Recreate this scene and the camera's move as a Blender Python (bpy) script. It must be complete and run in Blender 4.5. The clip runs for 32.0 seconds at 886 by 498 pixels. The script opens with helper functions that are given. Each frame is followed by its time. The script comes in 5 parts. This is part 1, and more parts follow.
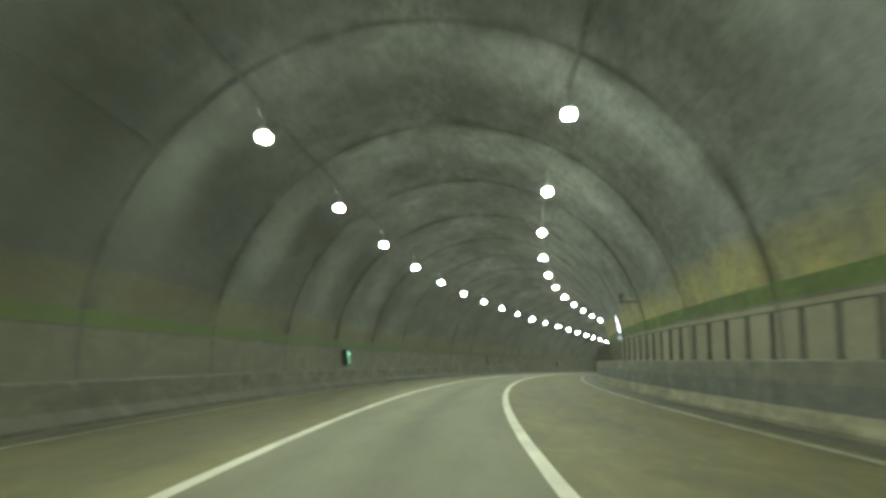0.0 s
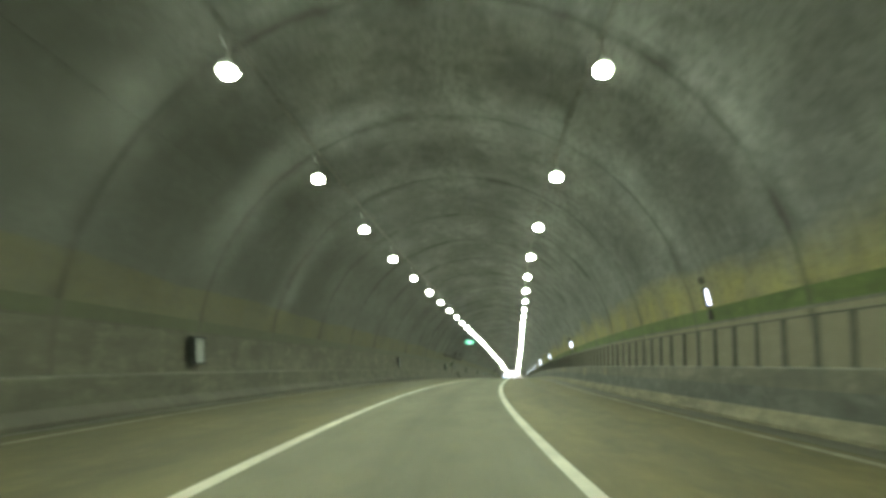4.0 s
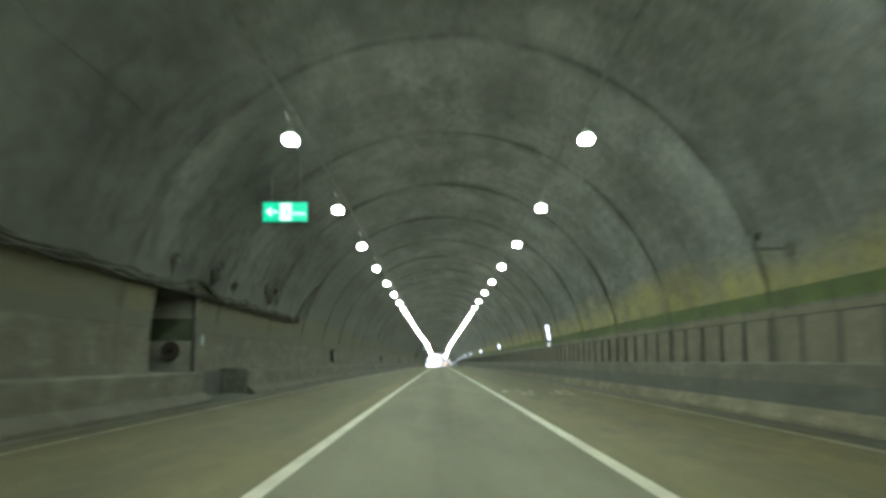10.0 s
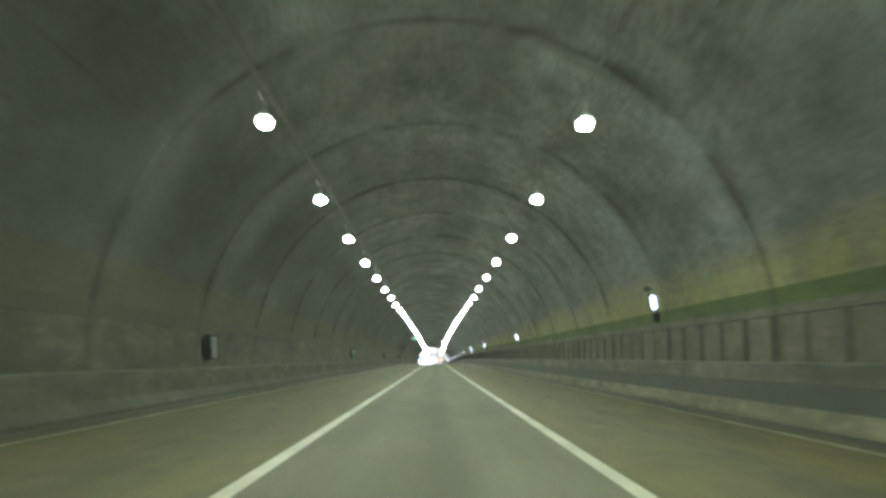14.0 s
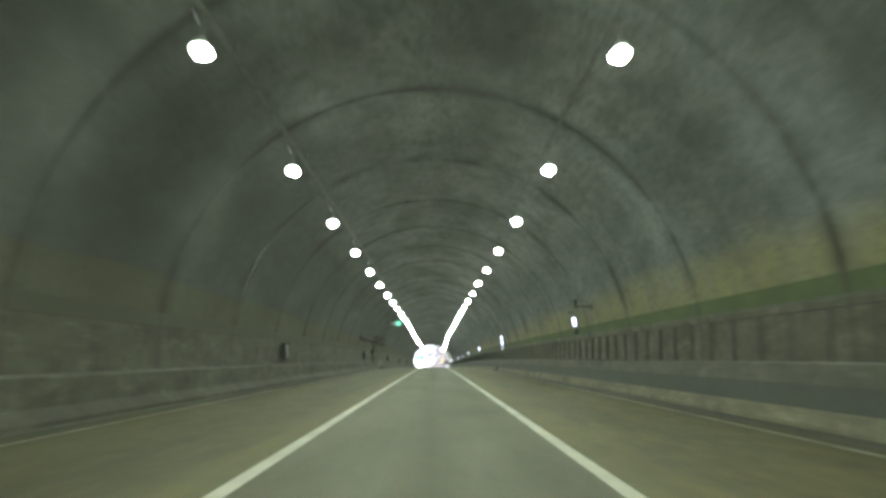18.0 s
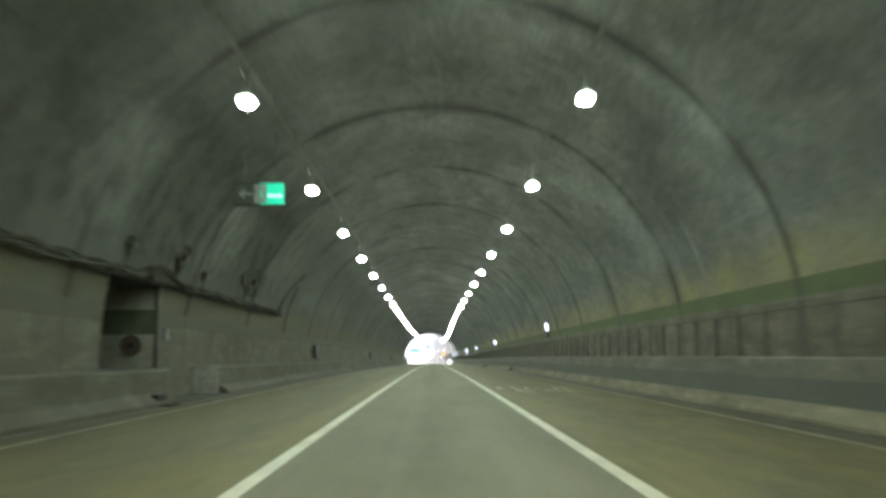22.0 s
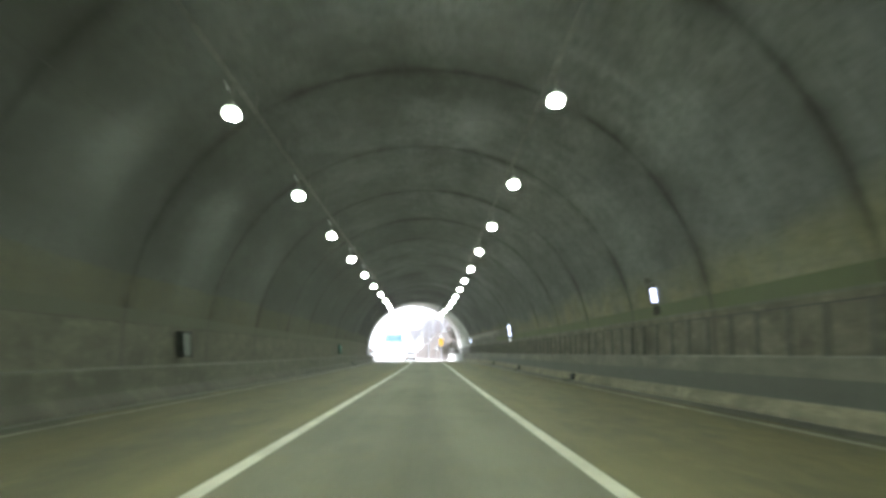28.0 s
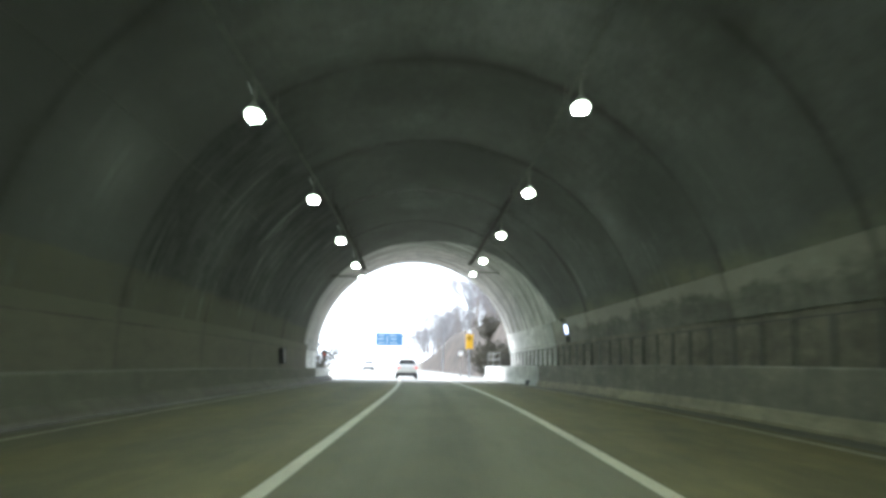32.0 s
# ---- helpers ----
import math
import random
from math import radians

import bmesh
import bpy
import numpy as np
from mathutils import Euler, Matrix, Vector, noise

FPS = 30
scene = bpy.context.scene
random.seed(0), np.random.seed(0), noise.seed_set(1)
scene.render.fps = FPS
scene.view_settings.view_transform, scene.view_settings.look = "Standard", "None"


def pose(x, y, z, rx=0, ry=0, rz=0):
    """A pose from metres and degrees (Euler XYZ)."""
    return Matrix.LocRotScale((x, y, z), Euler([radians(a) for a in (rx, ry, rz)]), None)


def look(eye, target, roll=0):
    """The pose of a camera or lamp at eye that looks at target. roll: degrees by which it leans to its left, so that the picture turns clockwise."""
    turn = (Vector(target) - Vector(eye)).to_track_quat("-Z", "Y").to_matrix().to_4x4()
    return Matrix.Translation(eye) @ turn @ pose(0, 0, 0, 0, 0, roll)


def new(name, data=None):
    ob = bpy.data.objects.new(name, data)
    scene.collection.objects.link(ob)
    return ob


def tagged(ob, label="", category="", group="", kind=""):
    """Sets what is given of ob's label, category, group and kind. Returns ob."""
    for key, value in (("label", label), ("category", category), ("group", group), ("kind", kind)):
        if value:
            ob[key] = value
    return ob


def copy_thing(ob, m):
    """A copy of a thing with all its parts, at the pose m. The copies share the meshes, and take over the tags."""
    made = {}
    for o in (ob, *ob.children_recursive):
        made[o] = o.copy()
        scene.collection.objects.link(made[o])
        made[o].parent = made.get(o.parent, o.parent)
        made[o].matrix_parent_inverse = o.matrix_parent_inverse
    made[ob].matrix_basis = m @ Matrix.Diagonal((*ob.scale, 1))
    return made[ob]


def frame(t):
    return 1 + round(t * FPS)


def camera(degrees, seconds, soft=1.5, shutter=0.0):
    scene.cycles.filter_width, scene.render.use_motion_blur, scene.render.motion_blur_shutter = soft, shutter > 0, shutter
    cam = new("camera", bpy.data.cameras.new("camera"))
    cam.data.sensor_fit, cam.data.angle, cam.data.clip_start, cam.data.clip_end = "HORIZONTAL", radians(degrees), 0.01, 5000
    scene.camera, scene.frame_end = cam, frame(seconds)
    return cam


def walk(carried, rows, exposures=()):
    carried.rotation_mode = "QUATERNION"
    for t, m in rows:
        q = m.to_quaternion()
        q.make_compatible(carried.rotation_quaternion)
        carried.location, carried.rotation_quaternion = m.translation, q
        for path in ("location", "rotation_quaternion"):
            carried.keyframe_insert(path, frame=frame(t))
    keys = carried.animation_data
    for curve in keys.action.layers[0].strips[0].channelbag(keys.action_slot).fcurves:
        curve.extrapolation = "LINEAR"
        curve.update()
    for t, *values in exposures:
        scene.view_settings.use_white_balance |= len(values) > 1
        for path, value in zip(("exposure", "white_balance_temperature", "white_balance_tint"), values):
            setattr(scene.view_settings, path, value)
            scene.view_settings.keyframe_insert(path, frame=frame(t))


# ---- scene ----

# camera
cam = camera(52.2, 32.0, soft=3.4, shutter=0.5)
PATH = [
    (0.0, look((17.502, 0.890, -1.838), (11.880, 19.855, 1.113), -0.64)),
    (1.0, look((12.461, 18.738, -1.333), (7.666, 37.942, 1.533), 0.00)),
    (2.0, look((8.384, 36.384, -0.876), (4.525, 55.799, 1.979), 0.29)),
    (3.0, look((4.920, 54.927, -0.502), (2.078, 74.533, 2.241), -0.27)),
    (3.5, look((3.718, 64.168, -0.339), (1.522, 83.841, 2.514), 0.20)),
    (5.5, look((1.071, 101.409, 0.325), (0.493, 121.210, 3.080), -0.03)),
    (6.0, look((0.754, 110.884, 0.458), (0.426, 130.696, 3.173), 0.17)),
    (7.0, look((0.458, 129.990, 0.698), (0.509, 149.815, 3.340), 0.13)),
    (8.0, look((0.306, 149.141, 0.895), (0.357, 168.977, 3.447), 0.14)),
    (9.0, look((0.045, 168.755, 1.021), (-0.067, 188.601, 3.501), 0.30)),
    (10.0, look((-0.167, 188.617, 1.099), (-0.089, 208.462, 3.583), -0.09)),
    (11.0, look((-0.139, 208.755, 1.149), (0.184, 228.607, 3.560), -0.14)),
    (12.0, look((0.019, 228.896, 1.174), (0.371, 248.751, 3.556), -0.27)),
    (13.0, look((0.056, 249.347, 1.185), (0.224, 269.202, 3.586), 0.03)),
    (14.0, look((-0.006, 269.982, 1.169), (0.159, 289.839, 3.556), 0.22)),
    (17.0, look((0.083, 333.155, 1.149), (0.344, 353.015, 3.494), -0.05)),
    (18.0, look((0.074, 354.701, 1.153), (0.253, 374.558, 3.534), 0.10)),
    (19.0, look((0.075, 376.224, 1.188), (0.270, 396.086, 3.526), 0.27)),
    (20.0, look((-0.011, 398.133, 1.155), (0.150, 417.998, 3.469), 0.15)),
    (21.0, look((-0.026, 420.063, 1.125), (0.156, 439.932, 3.404), -0.05)),
    (22.0, look((-0.067, 441.559, 1.056), (0.167, 461.434, 3.284), -0.26)),
    (23.0, look((0.016, 463.590, 0.957), (0.312, 483.474, 3.089), -0.37)),
    (24.0, look((0.070, 485.604, 0.831), (0.322, 505.497, 2.882), -0.05)),
    (27.0, look((0.066, 549.842, 0.170), (0.488, 569.730, 2.242), -0.20)),
    (28.0, look((0.166, 570.772, -0.091), (0.614, 590.660, 1.974), -0.14)),
    (29.0, look((0.375, 591.371, -0.323), (0.825, 611.263, 1.705), -0.52)),
    (30.0, look((0.559, 611.588, -0.572), (0.927, 631.477, 1.500), -0.87)),
    (31.0, look((0.573, 631.467, -0.738), (0.826, 651.355, 1.355), -0.34)),
    (32.0, look((0.343, 651.123, -0.963), (0.492, 670.993, 1.308), 0.67)),
]
EXPOSURES = [(0.0, 2.02, 6250, 12), (1.0, 2.0, 6600, 13), (2.0, 2.05, 6750, 10), (3.5, 1.98, 6600, 8), (5.5, 1.89, 6450, 2), (7.0, 1.86, 6350, 4), (8.5, 1.78, 6050, 9), (10.0, 1.73, 6000, 13),
             (13.0, 1.75, 6050, 9), (17.0, 1.72, 6000, 13), (20.0, 1.77, 6050, 11), (24.0, 1.76, 6000, 15), (26.5, 1.72, 6050, 14), (30.0, 1.52, 6000, 13), (31.0, 1.26, 5950, 11), (32.0, 1.01, 5900, 9)]
walk(cam, PATH, EXPOSURES)

# world, sun
world = bpy.data.worlds.new("sky")
scene.world = world
world.use_nodes = True
wt = world.node_tree
sky = wt.nodes.new("ShaderNodeTexSky")
sky.sky_type = "NISHITA"
sky.sun_disc = False
sky.sun_elevation, sky.sun_rotation = radians(46), radians(312)
sky.air_density, sky.dust_density = 1.0, 2.0
bg = wt.nodes["Background"]
bg.inputs[1].default_value = 0.14
haze = wt.nodes.new("ShaderNodeMix")
haze.data_type = "RGBA"
haze.inputs[0].default_value = 0.65
haze.inputs[7].default_value = (14.0, 15.0, 16.0, 1)
wt.links.new(sky.outputs[0], haze.inputs[6])
wt.links.new(haze.outputs[2], bg.inputs[0])
sun_data = bpy.data.lights.new("sun", "SUN")
sun_data.energy, sun_data.angle, sun_data.color = 4.0, radians(25), (1.0, 0.97, 0.92)
sun = new("sun", sun_data)
sun.matrix_world = look((0, 0, 0), (math.sin(radians(48)) * 0.69, -math.cos(radians(48)) * 0.69, -0.72))
tagged(sun, "hazy daylight sun over the tunnel mouth", "sun", kind="structure")

LAMP_POWER = 275.0
BOWL_POWER = 8.0

# alignment of the road: curvature to the right and change of grade along the way
KN = [-20, 10, 30, 50, 70, 90, 110, 130, 150, 180, 200, 500, 520, 560, 600, 640, 680, 720, 760, 900, 1000]
KH = [0.002781, 0.002779, 0.002545, 0.002687, 0.003255, 0.001561, 0.001482, 0.000736, -0.000169, 0.000118, 0.0, 0.0,
      -9e-05, 0.00023, 5.6e-05, -5.3e-05, -0.000816, -0.000844, -0.000759, -0.00075, 0.0]
VK = [-20, 40, 100, 160, 240, 340, 440, 540, 620, 700, 760]
KV = [-7e-05, -9.16e-05, -0.0001512, -0.0001287, -3.45e-05, 2.21e-05, -8.87e-05, -6.25e-05, 7.87e-05, -6.83e-05, 0.0]
DS = 2.0
GRID = np.arange(-120, 1500, DS)
mid = int(np.argmin(abs(GRID - 350)))
TH = np.cumsum(np.interp(GRID, KN, KH)) * DS
TH -= TH[mid]
GX, GY = np.cumsum(np.sin(TH)) * DS, np.cumsum(np.cos(TH)) * DS
GX -= GX[mid]
GY -= GY[mid] - 350
GG = np.cumsum(np.interp(GRID, VK, KV)) * DS
GG -= GG[mid]
GZ = np.cumsum(GG) * DS
GZ -= GZ[mid]
S_BACK, S_PORTAL = -60.0, 721.0


def heading(s):
    return float(np.interp(s, GRID, TH))


def smooth_step(x, a, b):
    t = min(1.0, max(0.0, (x - a) / (b - a)))
    return t * t * (3 - 2 * t)


def P(s, u, h):
    """A place s along the road, u to the right of its middle lane and h above it; the road dips a little at the mouth."""
    a = heading(s)
    dip = -0.35 * smooth_step(s, 665, 735) * (1 - smooth_step(h, 1.0, 6.0))
    return Vector((np.interp(s, GRID, GX) + u * math.cos(a), np.interp(s, GRID, GY) - u * math.sin(a), np.interp(s, GRID, GZ) + h + dip))


def M(s, u, h, turn=0.0):
    """Pose at a place of the road: local x to the right, y ahead, z up."""
    return Matrix.Translation(P(s, u, h)) @ Matrix.Rotation(-heading(s) + radians(turn), 4, "Z")


def shift(s, side=-1):
    """How far the tunnel's walls move sideways against the lanes towards its mouth."""
    if side > 0:
        return float(np.interp(s, [0, 480, 500, 550, 600, 650, 700, 900], [0, 0, 0.1, 0.28, 0.2, 0.0, -0.62, -0.8]))
    return float(np.interp(s, [0, 480, 600, 700, 900], [0, 0, -0.3, -0.62, -0.8]))


def shift_at(s, u):
    """The same at any u: the walls move apart, what lies between them in proportion."""
    k = min(1.0, max(0.0, (u + 5.0) / 10.0))
    return shift(s, -1) * (1 - k) + shift(s, 1) * k


def cast(s):
    """How far the casting joints lie past every ninth metre."""
    return float(np.interp(s, [0, 60, 100, 170, 290, 425, 480, 630, 648, 657, 666, 675, 720], [0.2, 0.2, 1.2, 2.3, 1.5, 1.5, 0.2, 0.3, 0.8, 0.0, 0.0, -2.2, -2.2]))


# materials
def mat(name, color, rough=0.8, metal=0.0, noise_scale=0.0, amount=0.25, bump=0.0, fine=0.0, emit=None, power=0.0, coat=0.0, rand=0.0, spec=0.5):
    m = bpy.data.materials.new(name)
    m.use_nodes = True
    nt = m.node_tree
    b = nt.nodes["Principled BSDF"]
    b.inputs["Base Color"].default_value = (*color, 1)
    b.inputs["Roughness"].default_value = rough
    b.inputs["Metallic"].default_value = metal
    b.inputs["Coat Weight"].default_value = coat
    b.inputs["Specular IOR Level"].default_value = spec
    if emit:
        b.inputs["Emission Color"].default_value = (*emit, 1)
        b.inputs["Emission Strength"].default_value = power
    if noise_scale:
        co = nt.nodes.new("ShaderNodeTexCoord")
        n1 = nt.nodes.new("ShaderNodeTexNoise")
        n1.inputs["Scale"].default_value, n1.inputs["Detail"].default_value = noise_scale, 6
        n2 = nt.nodes.new("ShaderNodeTexNoise")
        n2.inputs["Scale"].default_value, n2.inputs["Detail"].default_value = fine or noise_scale * 14, 3
        nt.links.new(co.outputs["Object"], n1.inputs["Vector"])
        nt.links.new(co.outputs["Object"], n2.inputs["Vector"])
        add = nt.nodes.new("ShaderNodeMath")
        add.operation = "MULTIPLY_ADD"
        add.inputs[1].default_value = 0.45
        nt.links.new(n2.outputs["Fac"], add.inputs[0])
        nt.links.new(n1.outputs["Fac"], add.inputs[2])
        mr = nt.nodes.new("ShaderNodeMapRange")
        mr.inputs["From Min"].default_value, mr.inputs["From Max"].default_value = 0.45, 1.0
        mr.inputs["To Min"].default_value, mr.inputs["To Max"].default_value = 1 - amount, 1 + amount
        nt.links.new(add.outputs[0], mr.inputs["Value"])
        val = mr.outputs[0]
        if rand:
            oi = nt.nodes.new("ShaderNodeObjectInfo")
            m2 = nt.nodes.new("ShaderNodeMapRange")
            m2.inputs["To Min"].default_value, m2.inputs["To Max"].default_value = 1 - rand, 1 + rand
            nt.links.new(oi.outputs["Random"], m2.inputs["Value"])
            mm = nt.nodes.new("ShaderNodeMath")
            mm.operation = "MULTIPLY"
            nt.links.new(val, mm.inputs[0])
            nt.links.new(m2.outputs[0], mm.inputs[1])
            val = mm.outputs[0]
        vm = nt.nodes.new("ShaderNodeVectorMath")
        vm.operation = "SCALE"
        vm.inputs[0].default_value = color
        nt.links.new(val, vm.inputs["Scale"])
        nt.links.new(vm.outputs[0], b.inputs["Base Color"])
        if bump:
            bp = nt.nodes.new("ShaderNodeBump")
            bp.inputs["Strength"].default_value, bp.inputs["Distance"].default_value = bump, 0.02
            nt.links.new(add.outputs[0], bp.inputs["Height"])
            nt.links.new(bp.outputs[0], b.inputs["Normal"])
    return m


class Nodes:
    """Short way to write node chains on the two UV numbers of a swept mesh."""

    def __init__(self, m):
        self.nt = m.node_tree
        self.bsdf = self.nt.nodes["Principled BSDF"]
        uv = self.nt.nodes.new("ShaderNodeUVMap")
        sep = self.nt.nodes.new("ShaderNodeSeparateXYZ")
        self.nt.links.new(uv.outputs[0], sep.inputs[0])
        self.uv, self.a, self.s = uv.outputs[0], sep.outputs[0], sep.outputs[1]

    def math(self, op, x, y=0.0, z=0.0):
        n = self.nt.nodes.new("ShaderNodeMath")
        n.operation = op
        for i, v in enumerate((x, y, z)):
            if isinstance(v, (int, float)):
                n.inputs[i].default_value = v
            else:
                self.nt.links.new(v, n.inputs[i])
        return n.outputs[0]

    def band(self, v, lo, hi, soft):
        """1 between lo and hi, falling off over soft."""
        up = self.ramp(v, lo - soft / 2, lo + soft / 2)
        down = self.ramp(v, hi - soft / 2, hi + soft / 2, 1, 0)
        return self.math("MULTIPLY", up, down)

    def ramp(self, v, lo, hi, to0=0.0, to1=1.0):
        n = self.nt.nodes.new("ShaderNodeMapRange")
        n.inputs["From Min"].default_value, n.inputs["From Max"].default_value = lo, hi
        n.inputs["To Min"].default_value, n.inputs["To Max"].default_value = to0, to1
        self.nt.links.new(v, n.inputs["Value"])
        return n.outputs[0]

    def noise(self, sa, ss, scale=1.0, detail=5, rough=0.55):
        cx = self.nt.nodes.new("ShaderNodeCombineXYZ")
        self.nt.links.new(self.math("MULTIPLY", self.a, sa), cx.inputs[0])
        self.nt.links.new(self.math("MULTIPLY", self.s, ss), cx.inputs[1])
        n = self.nt.nodes.new("ShaderNodeTexNoise")
        n.inputs["Scale"].default_value, n.inputs["Detail"].default_value, n.inputs["Roughness"].default_value = scale, detail, rough
        self.nt.links.new(cx.outputs[0], n.inputs["Vector"])
        return n.outputs["Fac"]

    def mix(self, f, c1, c2):
        n = self.nt.nodes.new("ShaderNodeMix")
        n.data_type = "RGBA"
        if isinstance(f, (int, float)):
            n.inputs[0].default_value = f
        else:
            self.nt.links.new(f, n.inputs[0])
        for i, c in ((6, c1), (7, c2)):
            if isinstance(c, tuple):
                n.inputs[i].default_value = (*c, 1)
            else:
                self.nt.links.new(c, n.inputs[i])
        return n.outputs[2]

    def bump(self, h, strength, dist):
        b = self.nt.nodes.new("ShaderNodeBump")
        b.inputs["Strength"].default_value, b.inputs["Distance"].default_value = strength, dist
        self.nt.links.new(h, b.inputs["Height"])
        self.nt.links.new(b.outputs[0], self.bsdf.inputs["Normal"])

    def tint(self, c, rgb):
        n = self.nt.nodes.new("ShaderNodeVectorMath")
        n.operation = "MULTIPLY"
        n.inputs[1].default_value = rgb
        self.nt.links.new(c, n.inputs[0])
        return n.outputs[0]

    def color(self, c):
        self.nt.links.new(c, self.bsdf.inputs["Base Color"])


def lining_material():
    m = mat("lining_concrete", (0.2, 0.2, 0.19), 0.95, spec=0.12)
    n = Nodes(m)
    broad = n.noise(0.28, 0.1, 1.0, 4)
    streak = n.noise(0.18, 1.6, 1.0, 5, 0.65)
    fine = n.noise(3.0, 3.0, 2.0, 4)
    patch = n.noise(0.9, 0.3, 1.0, 7, 0.7)
    c = n.mix(n.ramp(broad, 0.32, 0.68), (0.135, 0.132, 0.119), (0.285, 0.281, 0.254))
    c = n.mix(n.math("MULTIPLY", n.ramp(patch, 0.47, 0.62), 0.38), c, (0.085, 0.083, 0.075))
    c = n.mix(n.math("MULTIPLY", n.ramp(patch, 0.32, 0.44, 1, 0), 0.22), c, (0.33, 0.325, 0.3))
    c = n.mix(n.math("MULTIPLY", n.ramp(streak, 0.52, 0.74), 0.08), c, (0.075, 0.073, 0.066))
    c = n.mix(n.math("MULTIPLY", n.ramp(fine, 0.35, 0.7), 0.3), c, (0.24, 0.235, 0.215))
    mottle = n.noise(0.95, 0.34, 1.0, 8, 0.72)
    c = n.mix(n.math("MULTIPLY", n.ramp(mottle, 0.49, 0.65), 0.34), c, (0.095, 0.092, 0.082))
    c = n.mix(n.math("MULTIPLY", n.ramp(mottle, 0.34, 0.46, 1, 0), 0.16), c, (0.33, 0.325, 0.295))
    speck = n.noise(2.8, 0.9, 1.0, 8, 0.75)
    c = n.mix(n.math("MULTIPLY", n.ramp(speck, 0.5, 0.6), 0.32), c, (0.09, 0.087, 0.077))
    c = n.mix(n.math("MULTIPLY", n.ramp(speck, 0.36, 0.46, 1, 0), 0.25), c, (0.34, 0.335, 0.3))
    # thin drips down the haunches, grouped where water came through
    drip = n.math("MULTIPLY", n.ramp(n.noise(0.12, 5.5, 1.0, 4, 0.6), 0.54, 0.68), n.ramp(n.noise(0.25, 0.16, 1.0, 3), 0.48, 0.62))
    drip = n.math("MULTIPLY", drip, n.ramp(n.math("ABSOLUTE", n.a), 3.0, 7.0))
    c = n.mix(n.math("MULTIPLY", drip, 0.7), c, (0.055, 0.052, 0.045))
    lime = n.math("MULTIPLY", n.ramp(n.noise(0.15, 4.0, 1.0, 4, 0.6), 0.58, 0.7), n.ramp(n.noise(0.2, 0.13, 1.0, 3), 0.5, 0.62))
    c = n.mix(n.math("MULTIPLY", n.math("MULTIPLY", lime, n.math("MAXIMUM", n.ramp(n.a, 1.0, 5.0), n.ramp(n.s, 655, 685))), 0.55), c, (0.42, 0.42, 0.39))
    # left haunch: patchy soot plus shade put into the colour
    soot_shade_l = n.math("MULTIPLY", n.ramp(n.a, -1.5, -6.0), n.ramp(n.noise(0.3, 0.1, 1.0, 5), 0.25, 0.6, 0.66, 0.95))
    c = n.mix(soot_shade_l, c, (0.066, 0.063, 0.052))
    # darker in patches along the crown
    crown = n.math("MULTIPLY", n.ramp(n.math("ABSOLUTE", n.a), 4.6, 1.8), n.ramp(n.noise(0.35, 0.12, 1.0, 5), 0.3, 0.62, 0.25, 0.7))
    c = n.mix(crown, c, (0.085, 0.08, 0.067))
    # right haunch darkened in the colour to offset the lamp light there
    shade_r = n.math("MULTIPLY", n.ramp(n.a, 3.5, 7.0), n.ramp(n.noise(0.3, 0.1, 1.0, 5), 0.25, 0.6, 0.22, 0.5))
    c = n.mix(shade_r, c, (0.075, 0.073, 0.064))
    # darker towards the mouth
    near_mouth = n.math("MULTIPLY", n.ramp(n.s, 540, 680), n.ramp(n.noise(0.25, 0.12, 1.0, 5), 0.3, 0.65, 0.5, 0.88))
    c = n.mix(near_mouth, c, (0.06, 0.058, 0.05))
    # ochre paint with a worn upper edge, thinner towards the mouth
    edge = n.math("MULTIPLY_ADD", n.noise(0.7, 0.12, 1.0, 5), 2.2, -1.1)
    ar = n.math("ADD", n.a, edge)
    fade = n.ramp(n.s, 200, 640, 1.0, 0.35)
    dirt = n.ramp(n.noise(0.4, 0.5, 1.0, 6), 0.35, 0.65, 0.45, 1.0)
    och_r = n.math("MULTIPLY", n.math("MULTIPLY", n.ramp(ar, 8.9, 9.9), fade), dirt)
    # on the other side the paint ends in a sharp line
    seam = n.math("MULTIPLY_ADD", n.noise(0.3, 0.07, 1.0, 4), 0.7, -0.35)
    och_l = n.math("MULTIPLY", n.ramp(n.math("SUBTRACT", seam, n.a), 9.6, 9.68), n.math("MULTIPLY", n.ramp(n.s, 200, 340, 0.72, 0.6), n.ramp(n.s, 540, 640, 1.0, 0.7)))
    och_l = n.math("MULTIPLY", n.math("MULTIPLY", och_l, n.ramp(n.a, -11.0, -10.9)), n.ramp(n.noise(0.4, 0.3, 1.0, 6), 0.35, 0.65, 0.6, 1.0))
    c = n.mix(och_r, c, (0.27, 0.232, 0.092))
    c = n.mix(och_l, c, (0.105, 0.09, 0.046))
    run = n.math("MULTIPLY", n.ramp(n.noise(0.2, 2.2, 1.0, 4, 0.6), 0.53, 0.66), n.math("MULTIPLY", n.ramp(n.s, 655, 690), n.ramp(n.math("ABSOLUTE", n.a), 5.0, 8.0)))
    c = n.mix(n.math("MULTIPLY", n.math("MULTIPLY", run, n.ramp(n.noise(0.45, 0.3, 1.0, 4), 0.5, 0.64)), 0.4), c, (0.3, 0.29, 0.26))
    # black wet patches and chalky runs on the last rings
    wet = n.math("MULTIPLY", n.math("MULTIPLY", n.ramp(n.s, 674.8, 675.1), n.ramp(n.s, 702, 710, 1, 0)), n.math("MULTIPLY", n.ramp(n.a, -3.0, -5.0), n.ramp(n.a, -9.9, -9.4)))
    seep = n.math("MULTIPLY", n.ramp(n.noise(0.5, 0.8, 1.0, 7, 0.72), 0.42, 0.6, 0.3, 1.0), wet)
